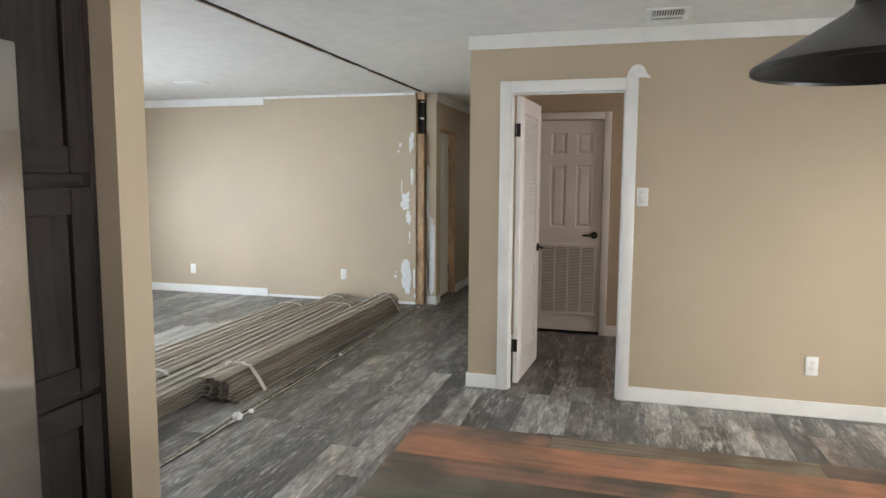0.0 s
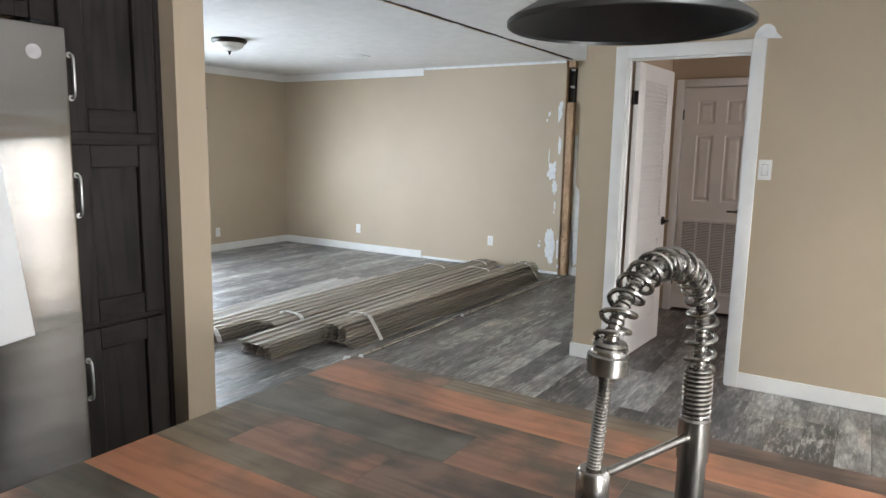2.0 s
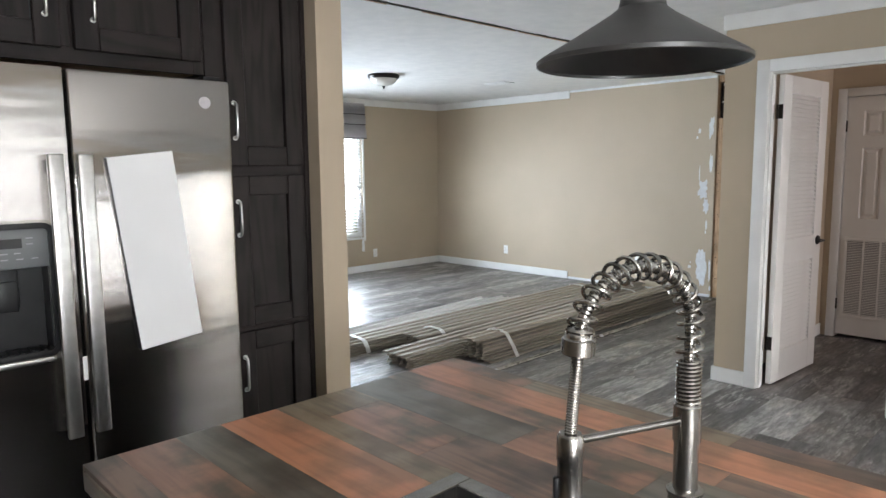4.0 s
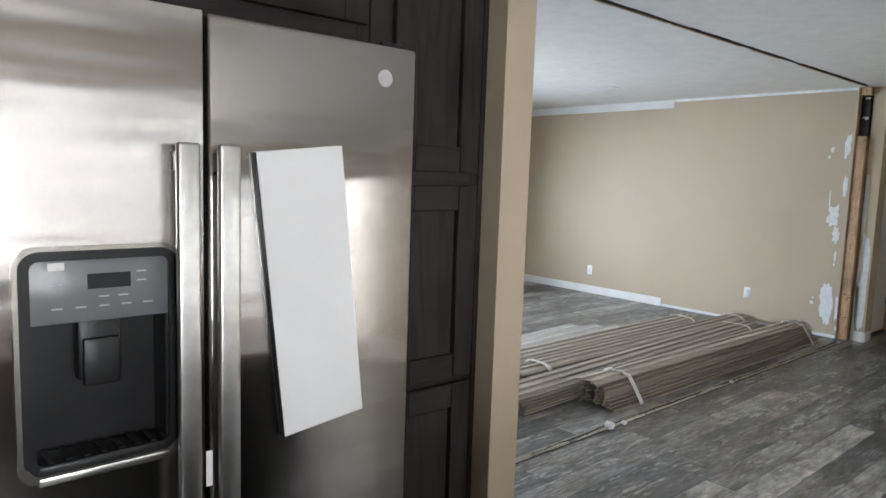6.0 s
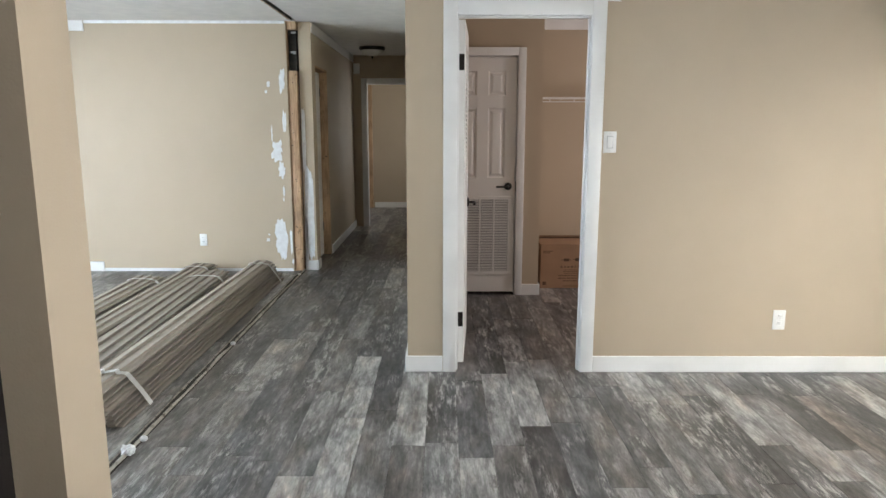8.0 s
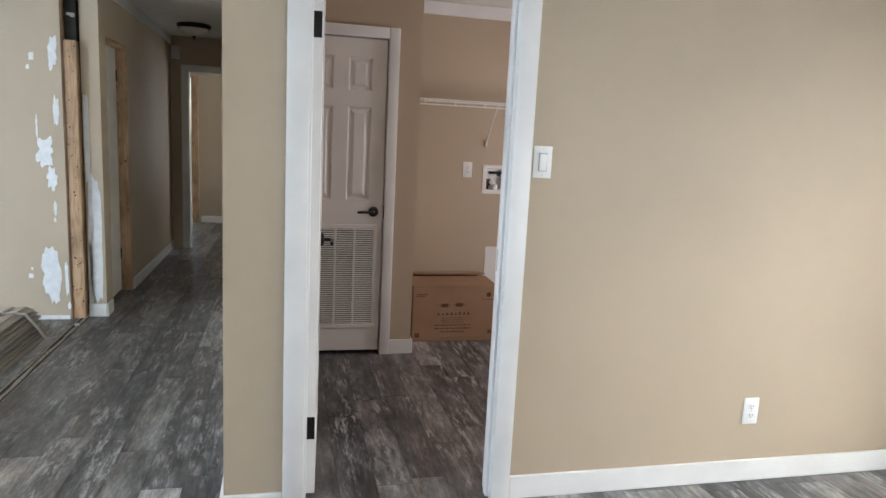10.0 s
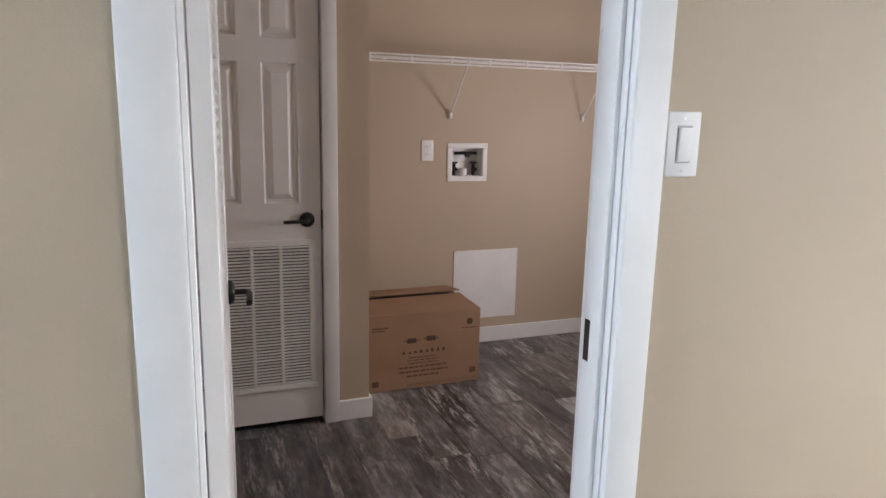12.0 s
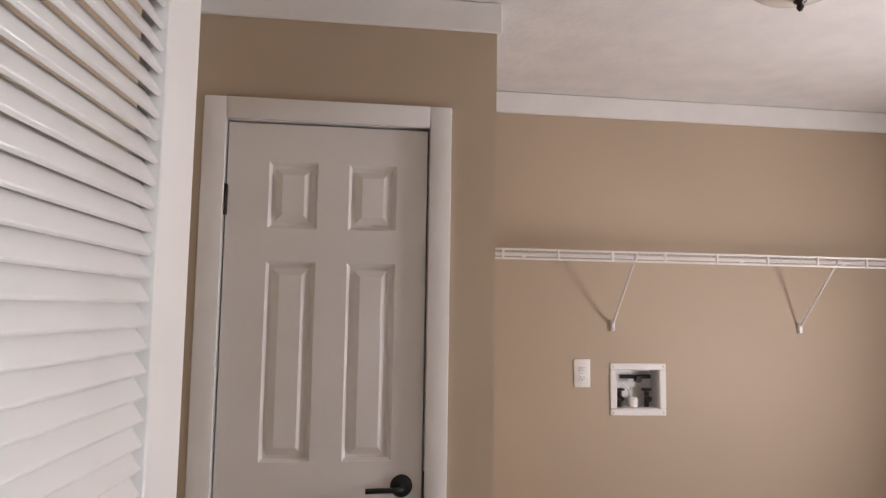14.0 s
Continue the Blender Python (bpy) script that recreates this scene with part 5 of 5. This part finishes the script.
        sweep(bm, pts, 0.0052, 10)
        for z in (a, b):
            rod(bm, (x, y, z), (x + 0.003, y, z), 0.009, seg=12)
        part("handle", bm, CHROME, d, "satin nickel pull")


pc = thing("pantry_cabinet", "tall charcoal-stained shaker pantry cabinet", "cabinet")
part("carcass", one_box(-1.8695, CX - 0.019, 1.606, 2.022, 0.09, 2.26), CABINET, pc)
part("toe_kick", one_box(-1.8695, -1.32, 1.606, 2.022, 0.0, 0.0895), CABINET_H, pc)
for a, b, c, d in ((1.606, 1.682, 0.09, 2.26), (1.976, 2.022, 0.09, 2.26)):
    part("face_stile", one_box(CX - 0.0185, CX, a, b, c, d, 0.001, 1), CABINET, pc)
for c, d in ((0.09, 0.13), (0.835, 0.875), (1.415, 1.495), (2.20, 2.26)):
    part("face_rail", one_box(CX - 0.0185, CX - 0.0003, 1.6825, 1.9755, c, d), CABINET_H, pc, "", False)
shaker(pc, 1.675, 1.985, 1.472, 2.22, (1.699, 1.572, 1.698))
shaker(pc, 1.675, 1.985, 0.866, 1.434, (1.699, 1.216, 1.340))
shaker(pc, 1.675, 1.985, 0.115, 0.845, (1.699, 0.624, 0.750))
part("scribe", one_box(CX + 0.0002, CX + 0.006, 2.002, 2.022, 0.09, 2.26, 0.002, 1), CABINET, pc)

oc = thing("wall_cabinet", "charcoal-stained shaker cabinet above the refrigerator", "cabinet")
part("carcass", one_box(-1.8695, CX - 0.019, 0.60, 1.602, 1.802, 2.26), CABINET, oc)
part("underside", one_box(-1.866, CX - 0.021, 0.605, 1.597, 1.797, 1.8015), RAWPLY, oc, "raw plywood underside", False)
for a, b, c, d in ((0.60, 0.65, 1.79, 2.26), (1.125, 1.175, 1.84, 2.2), (1.565, 1.602, 1.79, 2.26)):
    part("face_stile", one_box(CX - 0.0185, CX, a, b, c, d, 0.001, 1), CABINET, oc)
for c, d in ((1.79, 1.8395), (2.2005, 2.26)):
    part("face_rail", one_box(CX - 0.0185, CX - 0.0003, 0.6505, 1.5645, c, d), CABINET_H, oc, "", False)
shaker(oc, 0.64, 1.146, 1.832, 2.22, (1.106, 1.925, 2.05))
shaker(oc, 1.184, 1.588, 1.832, 2.22, (1.240, 1.925, 2.05))

# ---------------------------------------------------------------- island
isl = thing("island_cabinet", "charcoal-stained island base cabinet", "cabinet")
part("carcass", one_box(-0.215, 2.25, 0.91, 1.73, 0.09, 0.8875), CABINET, isl)
part("toe_kick", one_box(-0.12, 2.19, 0.96, 1.64, 0.0, 0.0895), CABINET_H, isl)
for y0, y1 in ((0.93, 1.29), (1.31, 1.67)):
    part("end_panel", one_box(-0.233, -0.2155, y0, y1, 0.13, 0.87, 0.003, 1), CABINET, isl)

TOP = 0.930
SX0, SX1, SY0, SY1 = 0.292, 1.06, 0.900, 1.266
wt = thing("worktop", "island worktop of mixed orange and grey stained planks", "worktop")
LX, RX, NY, FY = -0.246, 2.32, 0.845, 1.800
part("core", one_box(LX + 0.012, SX0 - 0.001, NY + 0.012, FY - 0.012, 0.888, TOP - 0.0105), UMBER, wt, "", False)
part("core", one_box(SX1 + 0.001, RX - 0.012, NY + 0.012, FY - 0.012, 0.888, TOP - 0.0105), UMBER, wt, "", False)
part("core", one_box(SX0 - 0.001, SX1 + 0.001, SY1 + 0.001, FY - 0.012, 0.888, TOP - 0.0105), UMBER, wt, "", False)
part("core", one_box(SX0 - 0.001, SX1 + 0.001, NY + 0.012, SY0 - 0.001, 0.888, TOP - 0.0105), UMBER, wt, "", False)
# planks lie along the island, each row with its own joints
ROWS = [
    (1.735, FY, [(LX, 0.05, RUST), (0.05, 0.55, OLIVE), (0.55, RX, UMBER)]),
    (1.630, 1.735, [(LX, 0.98, ORANGE), (0.98, 1.45, RUST), (1.45, RX, ORANGE)]),
    (1.560, 1.630, [(LX, 0.60, RUST), (0.60, RX, UMBER)]),
    (1.440, 1.560, [(LX, 0.24, SLATE), (0.24, 0.52, RUST), (0.52, RX, SLATE)]),
    (1.298, 1.440, [(LX, -0.12, OLIVE), (-0.12, 0.16, RUST), (0.16, 0.44, UMBER), (0.44, 0.95, SLATE), (0.95, RX, OLIVE)]),
    (1.240, 1.298, [(LX, SX0, OLIVE), (SX1, RX, OLIVE)]),
    (1.110, 1.240, [(LX, SX0, ORANGE), (SX1, RX, SLATE)]),
    (1.015, 1.110, [(LX, SX0, SLATE), (SX1, RX, ORANGE)]),
    (0.905, 1.015, [(LX, SX0, RUST), (SX1, RX, UMBER)]),
    (NY, 0.905, [(LX, 0.5, UMBER), (0.5, RX, OLIVE)]),
]
for y0, y1, pieces in ROWS:
    for x0, x1, mt in pieces:
        cx, cy = (x0 + x1) / 2, (y0 + y1) / 2
        bm = one_box(x0 - cx + 0.0001, x1 - cx - 0.0001, y0 - cy + 0.0001, y1 - cy - 0.0001, TOP - 0.010, TOP, 0.0004, 1)
        part("plank", bm, mt, wt, "", True).location = (cx, cy, 0)
for a in ((LX - 0.004, LX + 0.0115, NY, FY, 0.885, TOP - 0.0003), (LX + 0.0115, RX, FY - 0.0115, FY + 0.004, 0.885, TOP - 0.0003), (LX + 0.0115, RX, NY - 0.004, NY + 0.0115, 0.885, TOP - 0.0003)):
    part("edge_band", one_box(*a[:4], a[4], a[5] - 0.010, 0.003, 2), OLIVE, wt)

sk = thing("sink", "stainless drop-in sink, dark basin with a thin bright rim", "sink")
part("rim", one_box(SX0 - 0.028, SX0 + 0.006, SY0 - 0.028, SY1 + 0.028, TOP + 0.0002, TOP + 0.004, 0.0015, 1), NICKEL, sk)
part("rim", one_box(SX1 - 0.006, SX1 + 0.028, SY0 - 0.028, SY1 + 0.028, TOP + 0.0002, TOP + 0.004, 0.0015, 1), NICKEL, sk)
part("rim", one_box(SX0 + 0.006, SX1 - 0.006, SY1 - 0.006, SY1 + 0.028, TOP + 0.0002, TOP + 0.004, 0.0015, 1), NICKEL, sk)
part("rim", one_box(SX0 + 0.006, SX1 - 0.006, SY0 - 0.028, SY0 + 0.006, TOP + 0.0002, TOP + 0.004, 0.0015, 1), NICKEL, sk)
bm = bmesh.new()
for a in ((SX0 + 0.001, SX0 + 0.003, SY0 + 0.001, SY1 - 0.001), (SX1 - 0.003, SX1 - 0.001, SY0 + 0.001, SY1 - 0.001), (SX0 + 0.003, SX1 - 0.003, SY0 + 0.001, SY0 + 0.003), (SX0 + 0.003, SX1 - 0.003, SY1 - 0.003, SY1 - 0.001)):
    box(bm, *a, 0.755, TOP)
box(bm, SX0 + 0.001, SX1 - 0.001, SY0 + 0.001, SY1 - 0.001, 0.750, 0.7548)
part("basin", bm, SINKM, sk, "dark satin steel basin", False)
bm = bmesh.new()
lathe(bm, [(0, 0.002), (0.035, 0.002), (0.045, 0.004), (0.055, 0.001)], 24, pose(0.68, 1.09, 0.755))
part("drain", bm, NICKEL, sk)

# ---------------------------------------------------------------- spring faucet
fa = thing("faucet", "brushed nickel pull-down spring faucet on the island", "faucet")
P, Q = Vector((0.648, 1.352, 0)), Vector((0.598, 1.166, 0))
DIR = (Q - P).normalized()
SPAN = (Q - P).length
bm = bmesh.new()
lathe(bm, [(0, 0.0), (0.029, 0.0), (0.030, 0.004), (0.026, 0.008), (0.0225, 0.010), (0.0225, 0.078), (0.0245, 0.082), (0.0245, 0.086), (0.0165, 0.088), (0.0165, 0.157), (0, 0.157)], 28, Matrix.Translation(P + Vector((0, 0, TOP))))
part("body", bm, NICKEL, fa)
bm = bmesh.new()
lathe(bm, [(0, 0), (0.0185, 0), (0.0185, 0.050), (0.0155, 0.053), (0, 0.053)], 28, Matrix.Translation(P + Vector((0, 0, 1.086))))
part("collar", bm, NICKEL, fa)
# centre line of the spring: up from the collar, over the arch, down to the nut
R = SPAN / 2
line = [P + Vector((0, 0, 1.137 + 0.110 * k / 20)) for k in range(20)]
C = P + DIR * R + Vector((0, 0, 1.247))
for k in range(49):
    a = math.pi * (1 - k / 48 * 0.97)
    line.append(C + DIR * (R * math.cos(a)) + Vector((0, 0, 0.086 * math.sin(a))))
lens = [0.0]
for a, b in zip(line, line[1:]):
    lens.append(lens[-1] + (b - a).length)


def along(s):
    s = min(max(s, 0), lens[-1])
    i = max(k for k in range(len(lens)) if lens[k] <= s)
    i = min(i, len(line) - 2)
    f = (s - lens[i]) / max(lens[i + 1] - lens[i], 1e-9)
    return line[i].lerp(line[i + 1], f), (line[i + 1] - line[i]).normalized()


SIDE = Vector((-DIR.y, DIR.x, 0))


def coil(s0, s1, turns, radius, wire):
    pts = []
    n = int(turns * 18)
    for k in range(n + 1):
        f = k / n
        c, d = along(s0 + (s1 - s0) * f)
        u = SIDE
        v = d.cross(u).normalized()
        a = 2 * math.pi * turns * f
        pts.append(c + radius * (u * math.cos(a) + v * math.sin(a)))
    bm = bmesh.new()
    sweep(bm, pts, wire, 7)
    return bm


part("tight_spring", coil(0.0, 0.060, 11, 0.0148, 0.0026), NICKEL, fa, "tightly wound spring")
part("open_spring", coil(0.060, lens[-1] - 0.004, 17, 0.0158, 0.0027), NICKEL, fa, "open coiled spring")
bm = bmesh.new()
sweep(bm, [along(lens[-1] * k / 60)[0] for k in range(61)], 0.0072, 10)
part("inner_hose", bm, NICKEL, fa, "ribbed metal hose")
bm = bmesh.new()
for k in range(70):
    c, d = along(lens[-1] * k / 70)
    q = d.to_track_quat("Z", "Y").to_matrix().to_4x4()
    lathe(bm, [(0.0072, -0.0012), (0.0084, 0), (0.0072, 0.0012)], 10, Matrix.Translation(c) @ q)
part("hose_ribs", bm, NICKEL, fa)
NUT = along(lens[-1])[0]
SP = Vector((0.591, 1.161, 1.132))
bm = bmesh.new()
dn = (SP - NUT).normalized()
q = dn.to_track_quat("Z", "Y").to_matrix().to_4x4()
lathe(bm, [(0, -0.012), (0.0155, -0.012), (0.0175, -0.009), (0.0155, -0.006), (0.0175, -0.003), (0.0175, 0.0), (0.0205, 0.002), (0.0205, 0.019), (0.018, 0.021), (0, 0.021)], 24, Matrix.Translation(NUT) @ q)
part("nut", bm, NICKEL, fa)
bm = bmesh.new()
n = 30
prof = []
L = (SP - NUT).length
for k in range(n):
    prof += [(0.0062, 0.018 + (L - 0.018) * k / n), (0.0080, 0.018 + (L - 0.018) * (k + 0.5) / n)]
lathe(bm, prof, 12, Matrix.Translation(NUT) @ q)
part("spray_hose", bm, NICKEL, fa, "ribbed metal hose", False)
bm = bmesh.new()
lathe(bm, [(0, 0.004), (0.0135, 0.004), (0.0165, 0.0), (0.0165, -0.030), (0.0155, -0.032), (0.0155, -0.094), (0.0185, -0.100), (0.0235, -0.104), (0.0240, -0.120), (0.0215, -0.123), (0, -0.122)], 28, Matrix.Translation(SP))
sp = part("spray_head", bm, NICKEL, fa)
part("spray_button", one_box(-0.0055, 0.0055, -0.004, 0.004, -0.014, 0.014, 0.003, 2, m=Matrix.Translation(SP + Vector((-0.012, -0.0115, -0.066))) @ pose(0, 0, 0, 0, 0, -46)), BLACKP, sp, "black spray button")
bm = bmesh.new()
rod(bm, P + Vector((0, 0, 1.116)), SP + Vector((0, 0, -0.008)) - DIR * 0.014, 0.0052, seg=12)
part("holder_arm", bm, NICKEL, fa)
bm = bmesh.new()
V0 = P + Vector((0, 0, 0.976))
VA = Vector((-0.18, -0.98, 0)).normalized()
rod(bm, V0 + VA * 0.015, V0 + VA * 0.068, 0.0195, seg=28)
hd = part("valve_housing", bm, NICKEL, fa)
bm = bmesh.new()
rod(bm, V0 + VA * 0.054, V0 + VA * 0.054 + Vector((0.075, 0.020, 0.030)), 0.0048, seg=12)
part("lever", bm, NICKEL, hd)
bm = bmesh.new()
lathe(bm, [(0, 0.003), (0.021, 0.003), (0.0235, 0.0005)], 24, pose(0.530, 1.375, TOP))
tagged(link_mesh("hole_cover", bm, NICKEL, None, True), "small round nickel hole cover on the worktop", "hole cover")

# ---------------------------------------------------------------- pendant lamp
pd = thing("pendant_lamp", "black conical metal pendant lamp over the island", "pendant lamp", m=Matrix.Translation((0.503, 1.462, 1.612)))
bm = bmesh.new()
lathe(bm, [(0.157, -0.001), (0.1595, 0.000), (0.1598, 0.006), (0.153, 0.011), (0.10, 0.042), (0.05, 0.073), (0.036, 0.084), (0.033, 0.098)], 64)
part("shade", bm, SHADE_OUT, pd, "charcoal outside of the cone")
bm = bmesh.new()
lathe(bm, [(0.157, -0.001), (0.1565, 0.004), (0.150, 0.009), (0.098, 0.039), (0.048, 0.070), (0.030, 0.080), (0, 0.081)], 64)
part("shade_lining", bm, BLACK, pd, "black inside of the cone")
bm = bmesh.new()
lathe(bm, [(0.033, 0.096), (0.034, 0.100), (0.030, 0.150), (0.022, 0.165), (0.008, 0.172), (0, 0.172)], 32)
part("socket_cap", bm, SHADE_OUT, pd)
bm = bmesh.new()
rod(bm, (0, 0, 0.17), (0, 0, CEILING - 1.612 - 0.02), 0.004, seg=8)
part("cord", bm, BLACK, pd)
bm = bmesh.new()
lathe(bm, [(0, CEILING - 1.613), (0.06, CEILING - 1.613), (0.058, CEILING - 1.632), (0.01, CEILING - 1.640), (0, CEILING - 1.640)], 28)
part("ceiling_rose", bm, BLACK, pd)

# ---------------------------------------------------------------- bundles of siding on the floor


def siding_profile(width, arch, cut):
    """Cross-section of one lapped siding panel: stepped faces, then a folded lip; cut takes some off the open side."""
    w = width / 2
    pts = [(-w, -0.004), (-w + 0.003, 0.010), (-w * 0.62, 0.016), (-w * 0.60, 0.002), (-w * 0.08, 0.014), (-w * 0.05, 0.000), (w * 0.42, 0.012), (w * 0.45, -0.001)]
    pts = [p for p in pts if p[0] < w - cut - 0.02] + [(w - cut - 0.004, 0.003), (w - cut, 0.0015), (w - cut, -0.0036)]
    return [(x, z + arch * (1 - ((x / w + 0.35) / 1.35) ** 2)) for x, z in pts]


def bundle(label, x_near, x_far, y_near, y_far, width, layers, pitch, arch, straps, seed, stagger=0.009):
    """A strapped stack of long siding panels lying on the floor, stepping back up its open side."""
    rg = random.Random(seed)
    t = thing("siding_bundle", label, "siding bundle", "bundles of siding")
    for k in range(layers):
        f = k / max(layers - 1, 1)
        bm = bmesh.new()
        inner = k % 2 == 1
        prof = siding_profile(width, arch * f, stagger * k + (0.040 if inner else rg.uniform(0, 0.006)))
        dx = rg.uniform(-0.006, 0.004)
        y0, y1 = y_near + (0.0 if k >= layers - 1 else rg.uniform(0.035, 0.06) + (0.03 if inner else 0.0)), y_far + rg.uniform(-0.05, 0.05)
        ribbon(bm, [(x + x_near + dx, z + 0.0075 + k * pitch) for x, z in prof], y0, y1, 0.0013, 6, x_far - x_near)
        part("panel", bm, SIDING, t, "", False)
    crest = [(x, z + 0.013 + (layers - 1) * pitch) for x, z in siding_profile(width, arch, stagger * (layers - 1))[1:-2] if z > arch * 0.2]
    for y in straps:
        xc = x_near + (x_far - x_near) * (y - y_near) / (y_far - y_near)
        bm = bmesh.new()
        w0 = width / 2 + 0.010
        hull = [crest[0]] + [c for c in crest[1:-1] if c[1] > crest[0][1] - 0.004] + [crest[-1]]
        prof = [(-w0, 0.0005), (-w0, hull[0][1] * 0.5)] + hull + [(width / 2 - stagger * layers * 0.45 + 0.014, layers * pitch * 0.55), (w0, 0.006), (w0 - 0.002, 0.0005)]
        rows = [[bm.verts.new((xc + px, yy + 0.05 * px, pz + 0.008 * min(1.0, pz / 0.05))) for px, pz in prof] for yy in (y - 0.021, y + 0.021)]
        for i in range(len(prof) - 1):
            bm.faces.new((rows[0][i], rows[0][i + 1], rows[1][i + 1], rows[1][i]))
        bmesh.ops.solidify(bm, geom=list(bm.faces), thickness=0.0015)
        part("strap", bm, STRAP, t, "white plastic strap", False)
    return t


bundle("strapped bundle of taupe vinyl siding beside the floor seam", -2.335, -2.318, 4.10, 7.42, 0.280, 15, 0.0084, 0.040, (4.44, 7.25), 1, 0.007)
bundle("flat bundle of taupe vinyl siding on the floor", -2.64, -2.78, 3.60, 7.28, 0.30, 11, 0.0080, 0.006, (7.0,), 2, 0.004)
bundle("strapped bundle of taupe vinyl siding on the floor", -2.94, -2.98, 4.02, 7.62, 0.25, 11, 0.0078, 0.018, (4.30, 7.36), 3, 0.0045)
bundle("strapped bundle of taupe vinyl siding on the floor", -3.24, -3.30, 3.35, 7.12, 0.28, 9, 0.0080, 0.012, (3.70, 6.92), 4, 0.0045)
for x0, x1, y0, y1, seed in ((-3.50, -3.66, 3.1, 6.35, 1), (-3.60, -3.80, 3.2, 6.20, 2), (-3.71, -3.93, 3.05, 6.0, 3)):
    bm = bmesh.new()
    ribbon(bm, [(x0 - 0.045, 0.022), (x0 - 0.043, 0.001), (x0 - 0.01, 0.001), (x0 + 0.02, 0.006), (x0 + 0.045, 0.003), (x0 + 0.047, 0.018)], y0, y1, 0.002, 8, x1 - x0)
    tagged(link_mesh("trim_channel", bm, SIDING_EDGE, None, False), "long pale vinyl trim channel lying on the floor", "trim channel", "loose trim channels")

rg = random.Random(8)


def crumple(x, y, r, label):
    bm = bmesh.new()
    bmesh.ops.create_icosphere(bm, subdivisions=3, radius=r)
    for v in bm.verts:
        d = v.co.normalized()
        v.co = d * r * (0.8 + 0.45 * noise.noise((d.x * 2.6 + x * 9, d.y * 2.6, d.z * 2.6)) + 0.22 * noise.noise((d.x * 7, d.y * 7 + y, d.z * 7)))
        v.co.z = max(v.co.z * 0.8, -r * 0.55)
    ob = tagged(link_mesh("paper_scrap", bm, PAPER, None, False), label, "scrap", "paper scraps")
    ob.location = (x, y, r * 0.55 + 0.001)


crumple(-2.052, 3.90, 0.036, "crumpled white paper scrap on the floor seam")
crumple(-2.040, 4.03, 0.020, "small crumpled paper scrap on the floor seam")
crumple(-2.055, 5.42, 0.019, "small crumpled paper scrap on the floor seam")
crumple(-2.06, 7.55, 0.018, "small crumpled paper scrap by the post")

# ---------------------------------------------------------------- floor planks
PW, PL = 0.1524, 0.914
floor = thing("floor", "grey weathered-oak vinyl plank floor", "floor", kind="structure")
part("underlay", one_box(-6.7, 2.6, -1.8, 13.4, -0.05, -0.0045), DARKGAP, floor, "dark underlay", False)
rg = random.Random(21)
verts, faces = [], []


def plank_box(x0, x1, y0, y1):
    c = 0.0008
    base = len(verts)
    for x, y, z in ((x0, y0, -0.004), (x1, y0, -0.004), (x1, y1, -0.004), (x0, y1, -0.004), (x0, y0, -c), (x1, y0, -c), (x1, y1, -c), (x0, y1, -c),
                    (x0 + c, y0 + c, 0), (x1 - c, y0 + c, 0), (x1 - c, y1 - c, 0), (x0 + c, y1 - c, 0)):
        verts.append((x, y, z))
    for a, b, c2, d in ((0, 1, 5, 4), (1, 2, 6, 5), (2, 3, 7, 6), (3, 0, 4, 7), (4, 5, 9, 8), (5, 6, 10, 9), (6, 7, 11, 10), (7, 4, 8, 11), (8, 9, 10, 11)):
        faces.append((base + a, base + b, base + c2, base + d))


near_spots = []
x = -0.437 - 41 * PW
JOINT = {0: 4.9, -1: 3.876, -3: 3.988, -5: 4.285, -9: 4.633}
PALE = {(-3, 3.988), (-5, 3.371), (-9, 4.633), (0, 3.986), (-1, 2.962)}
pale_spots = []
while x < 2.5:
    col = round((x + 0.437) / PW)
    y = -1.75 - rg.uniform(0, PL)
    if col in JOINT:
        y = JOINT[col] - 8 * PL
    while y < 13.3:
        xc, yc = x + PW / 2, y + PL / 2
        inside = (y < 7.85) or (-2.9 < xc < -0.4) or (yc > 10.5 and -3.4 < xc < -0.3)
        near = -2.07 < xc < 1.3 and 1.9 < yc < 7.7 and len(near_spots) < 300
        if inside:
            light = rg.random() < 0.13 or (col, round(y, 3)) in PALE
            if near:
                near_spots.append((xc, yc, light))
            elif light:
                pale_spots.append((x, y))
            else:
                plank_box(x + 0.0006, x + PW - 0.0006, y + 0.0006, y + PL - 0.0006)
        y += PL
    x += PW
me = bpy.data.meshes.new("far_planks")
me.from_pydata(verts, [], faces)
me.materials.append(PLANK_J)
fo = tagged(new("far_planks", me), "grey weathered vinyl planks", kind="stuff")
fo.parent = floor
verts, faces = [], []
for x, y in pale_spots:
    plank_box(x + 0.0006, x + PW - 0.0006, y + 0.0006, y + PL - 0.0006)
me = bpy.data.meshes.new("far_pale_planks")
me.from_pydata(verts, [], faces)
me.materials.append(PLANK_PJ)
fo = tagged(new("far_pale_planks", me), "pale weathered vinyl planks", kind="stuff")
fo.parent = floor
verts, faces = [], []
plank_box(-PW / 2 + 0.0006, PW / 2 - 0.0006, -PL / 2 + 0.0006, PL / 2 - 0.0006)
pm = bpy.data.meshes.new("plank")
pm.from_pydata(verts, [], faces)
pm.materials.append(PLANK)
pp = pm.copy()
pp.materials[0] = PLANK_P
for xc, yc, light in near_spots:
    p = new("floor_plank", pp if light else pm)
    p.parent = floor
    p.location = (xc, yc, 0)
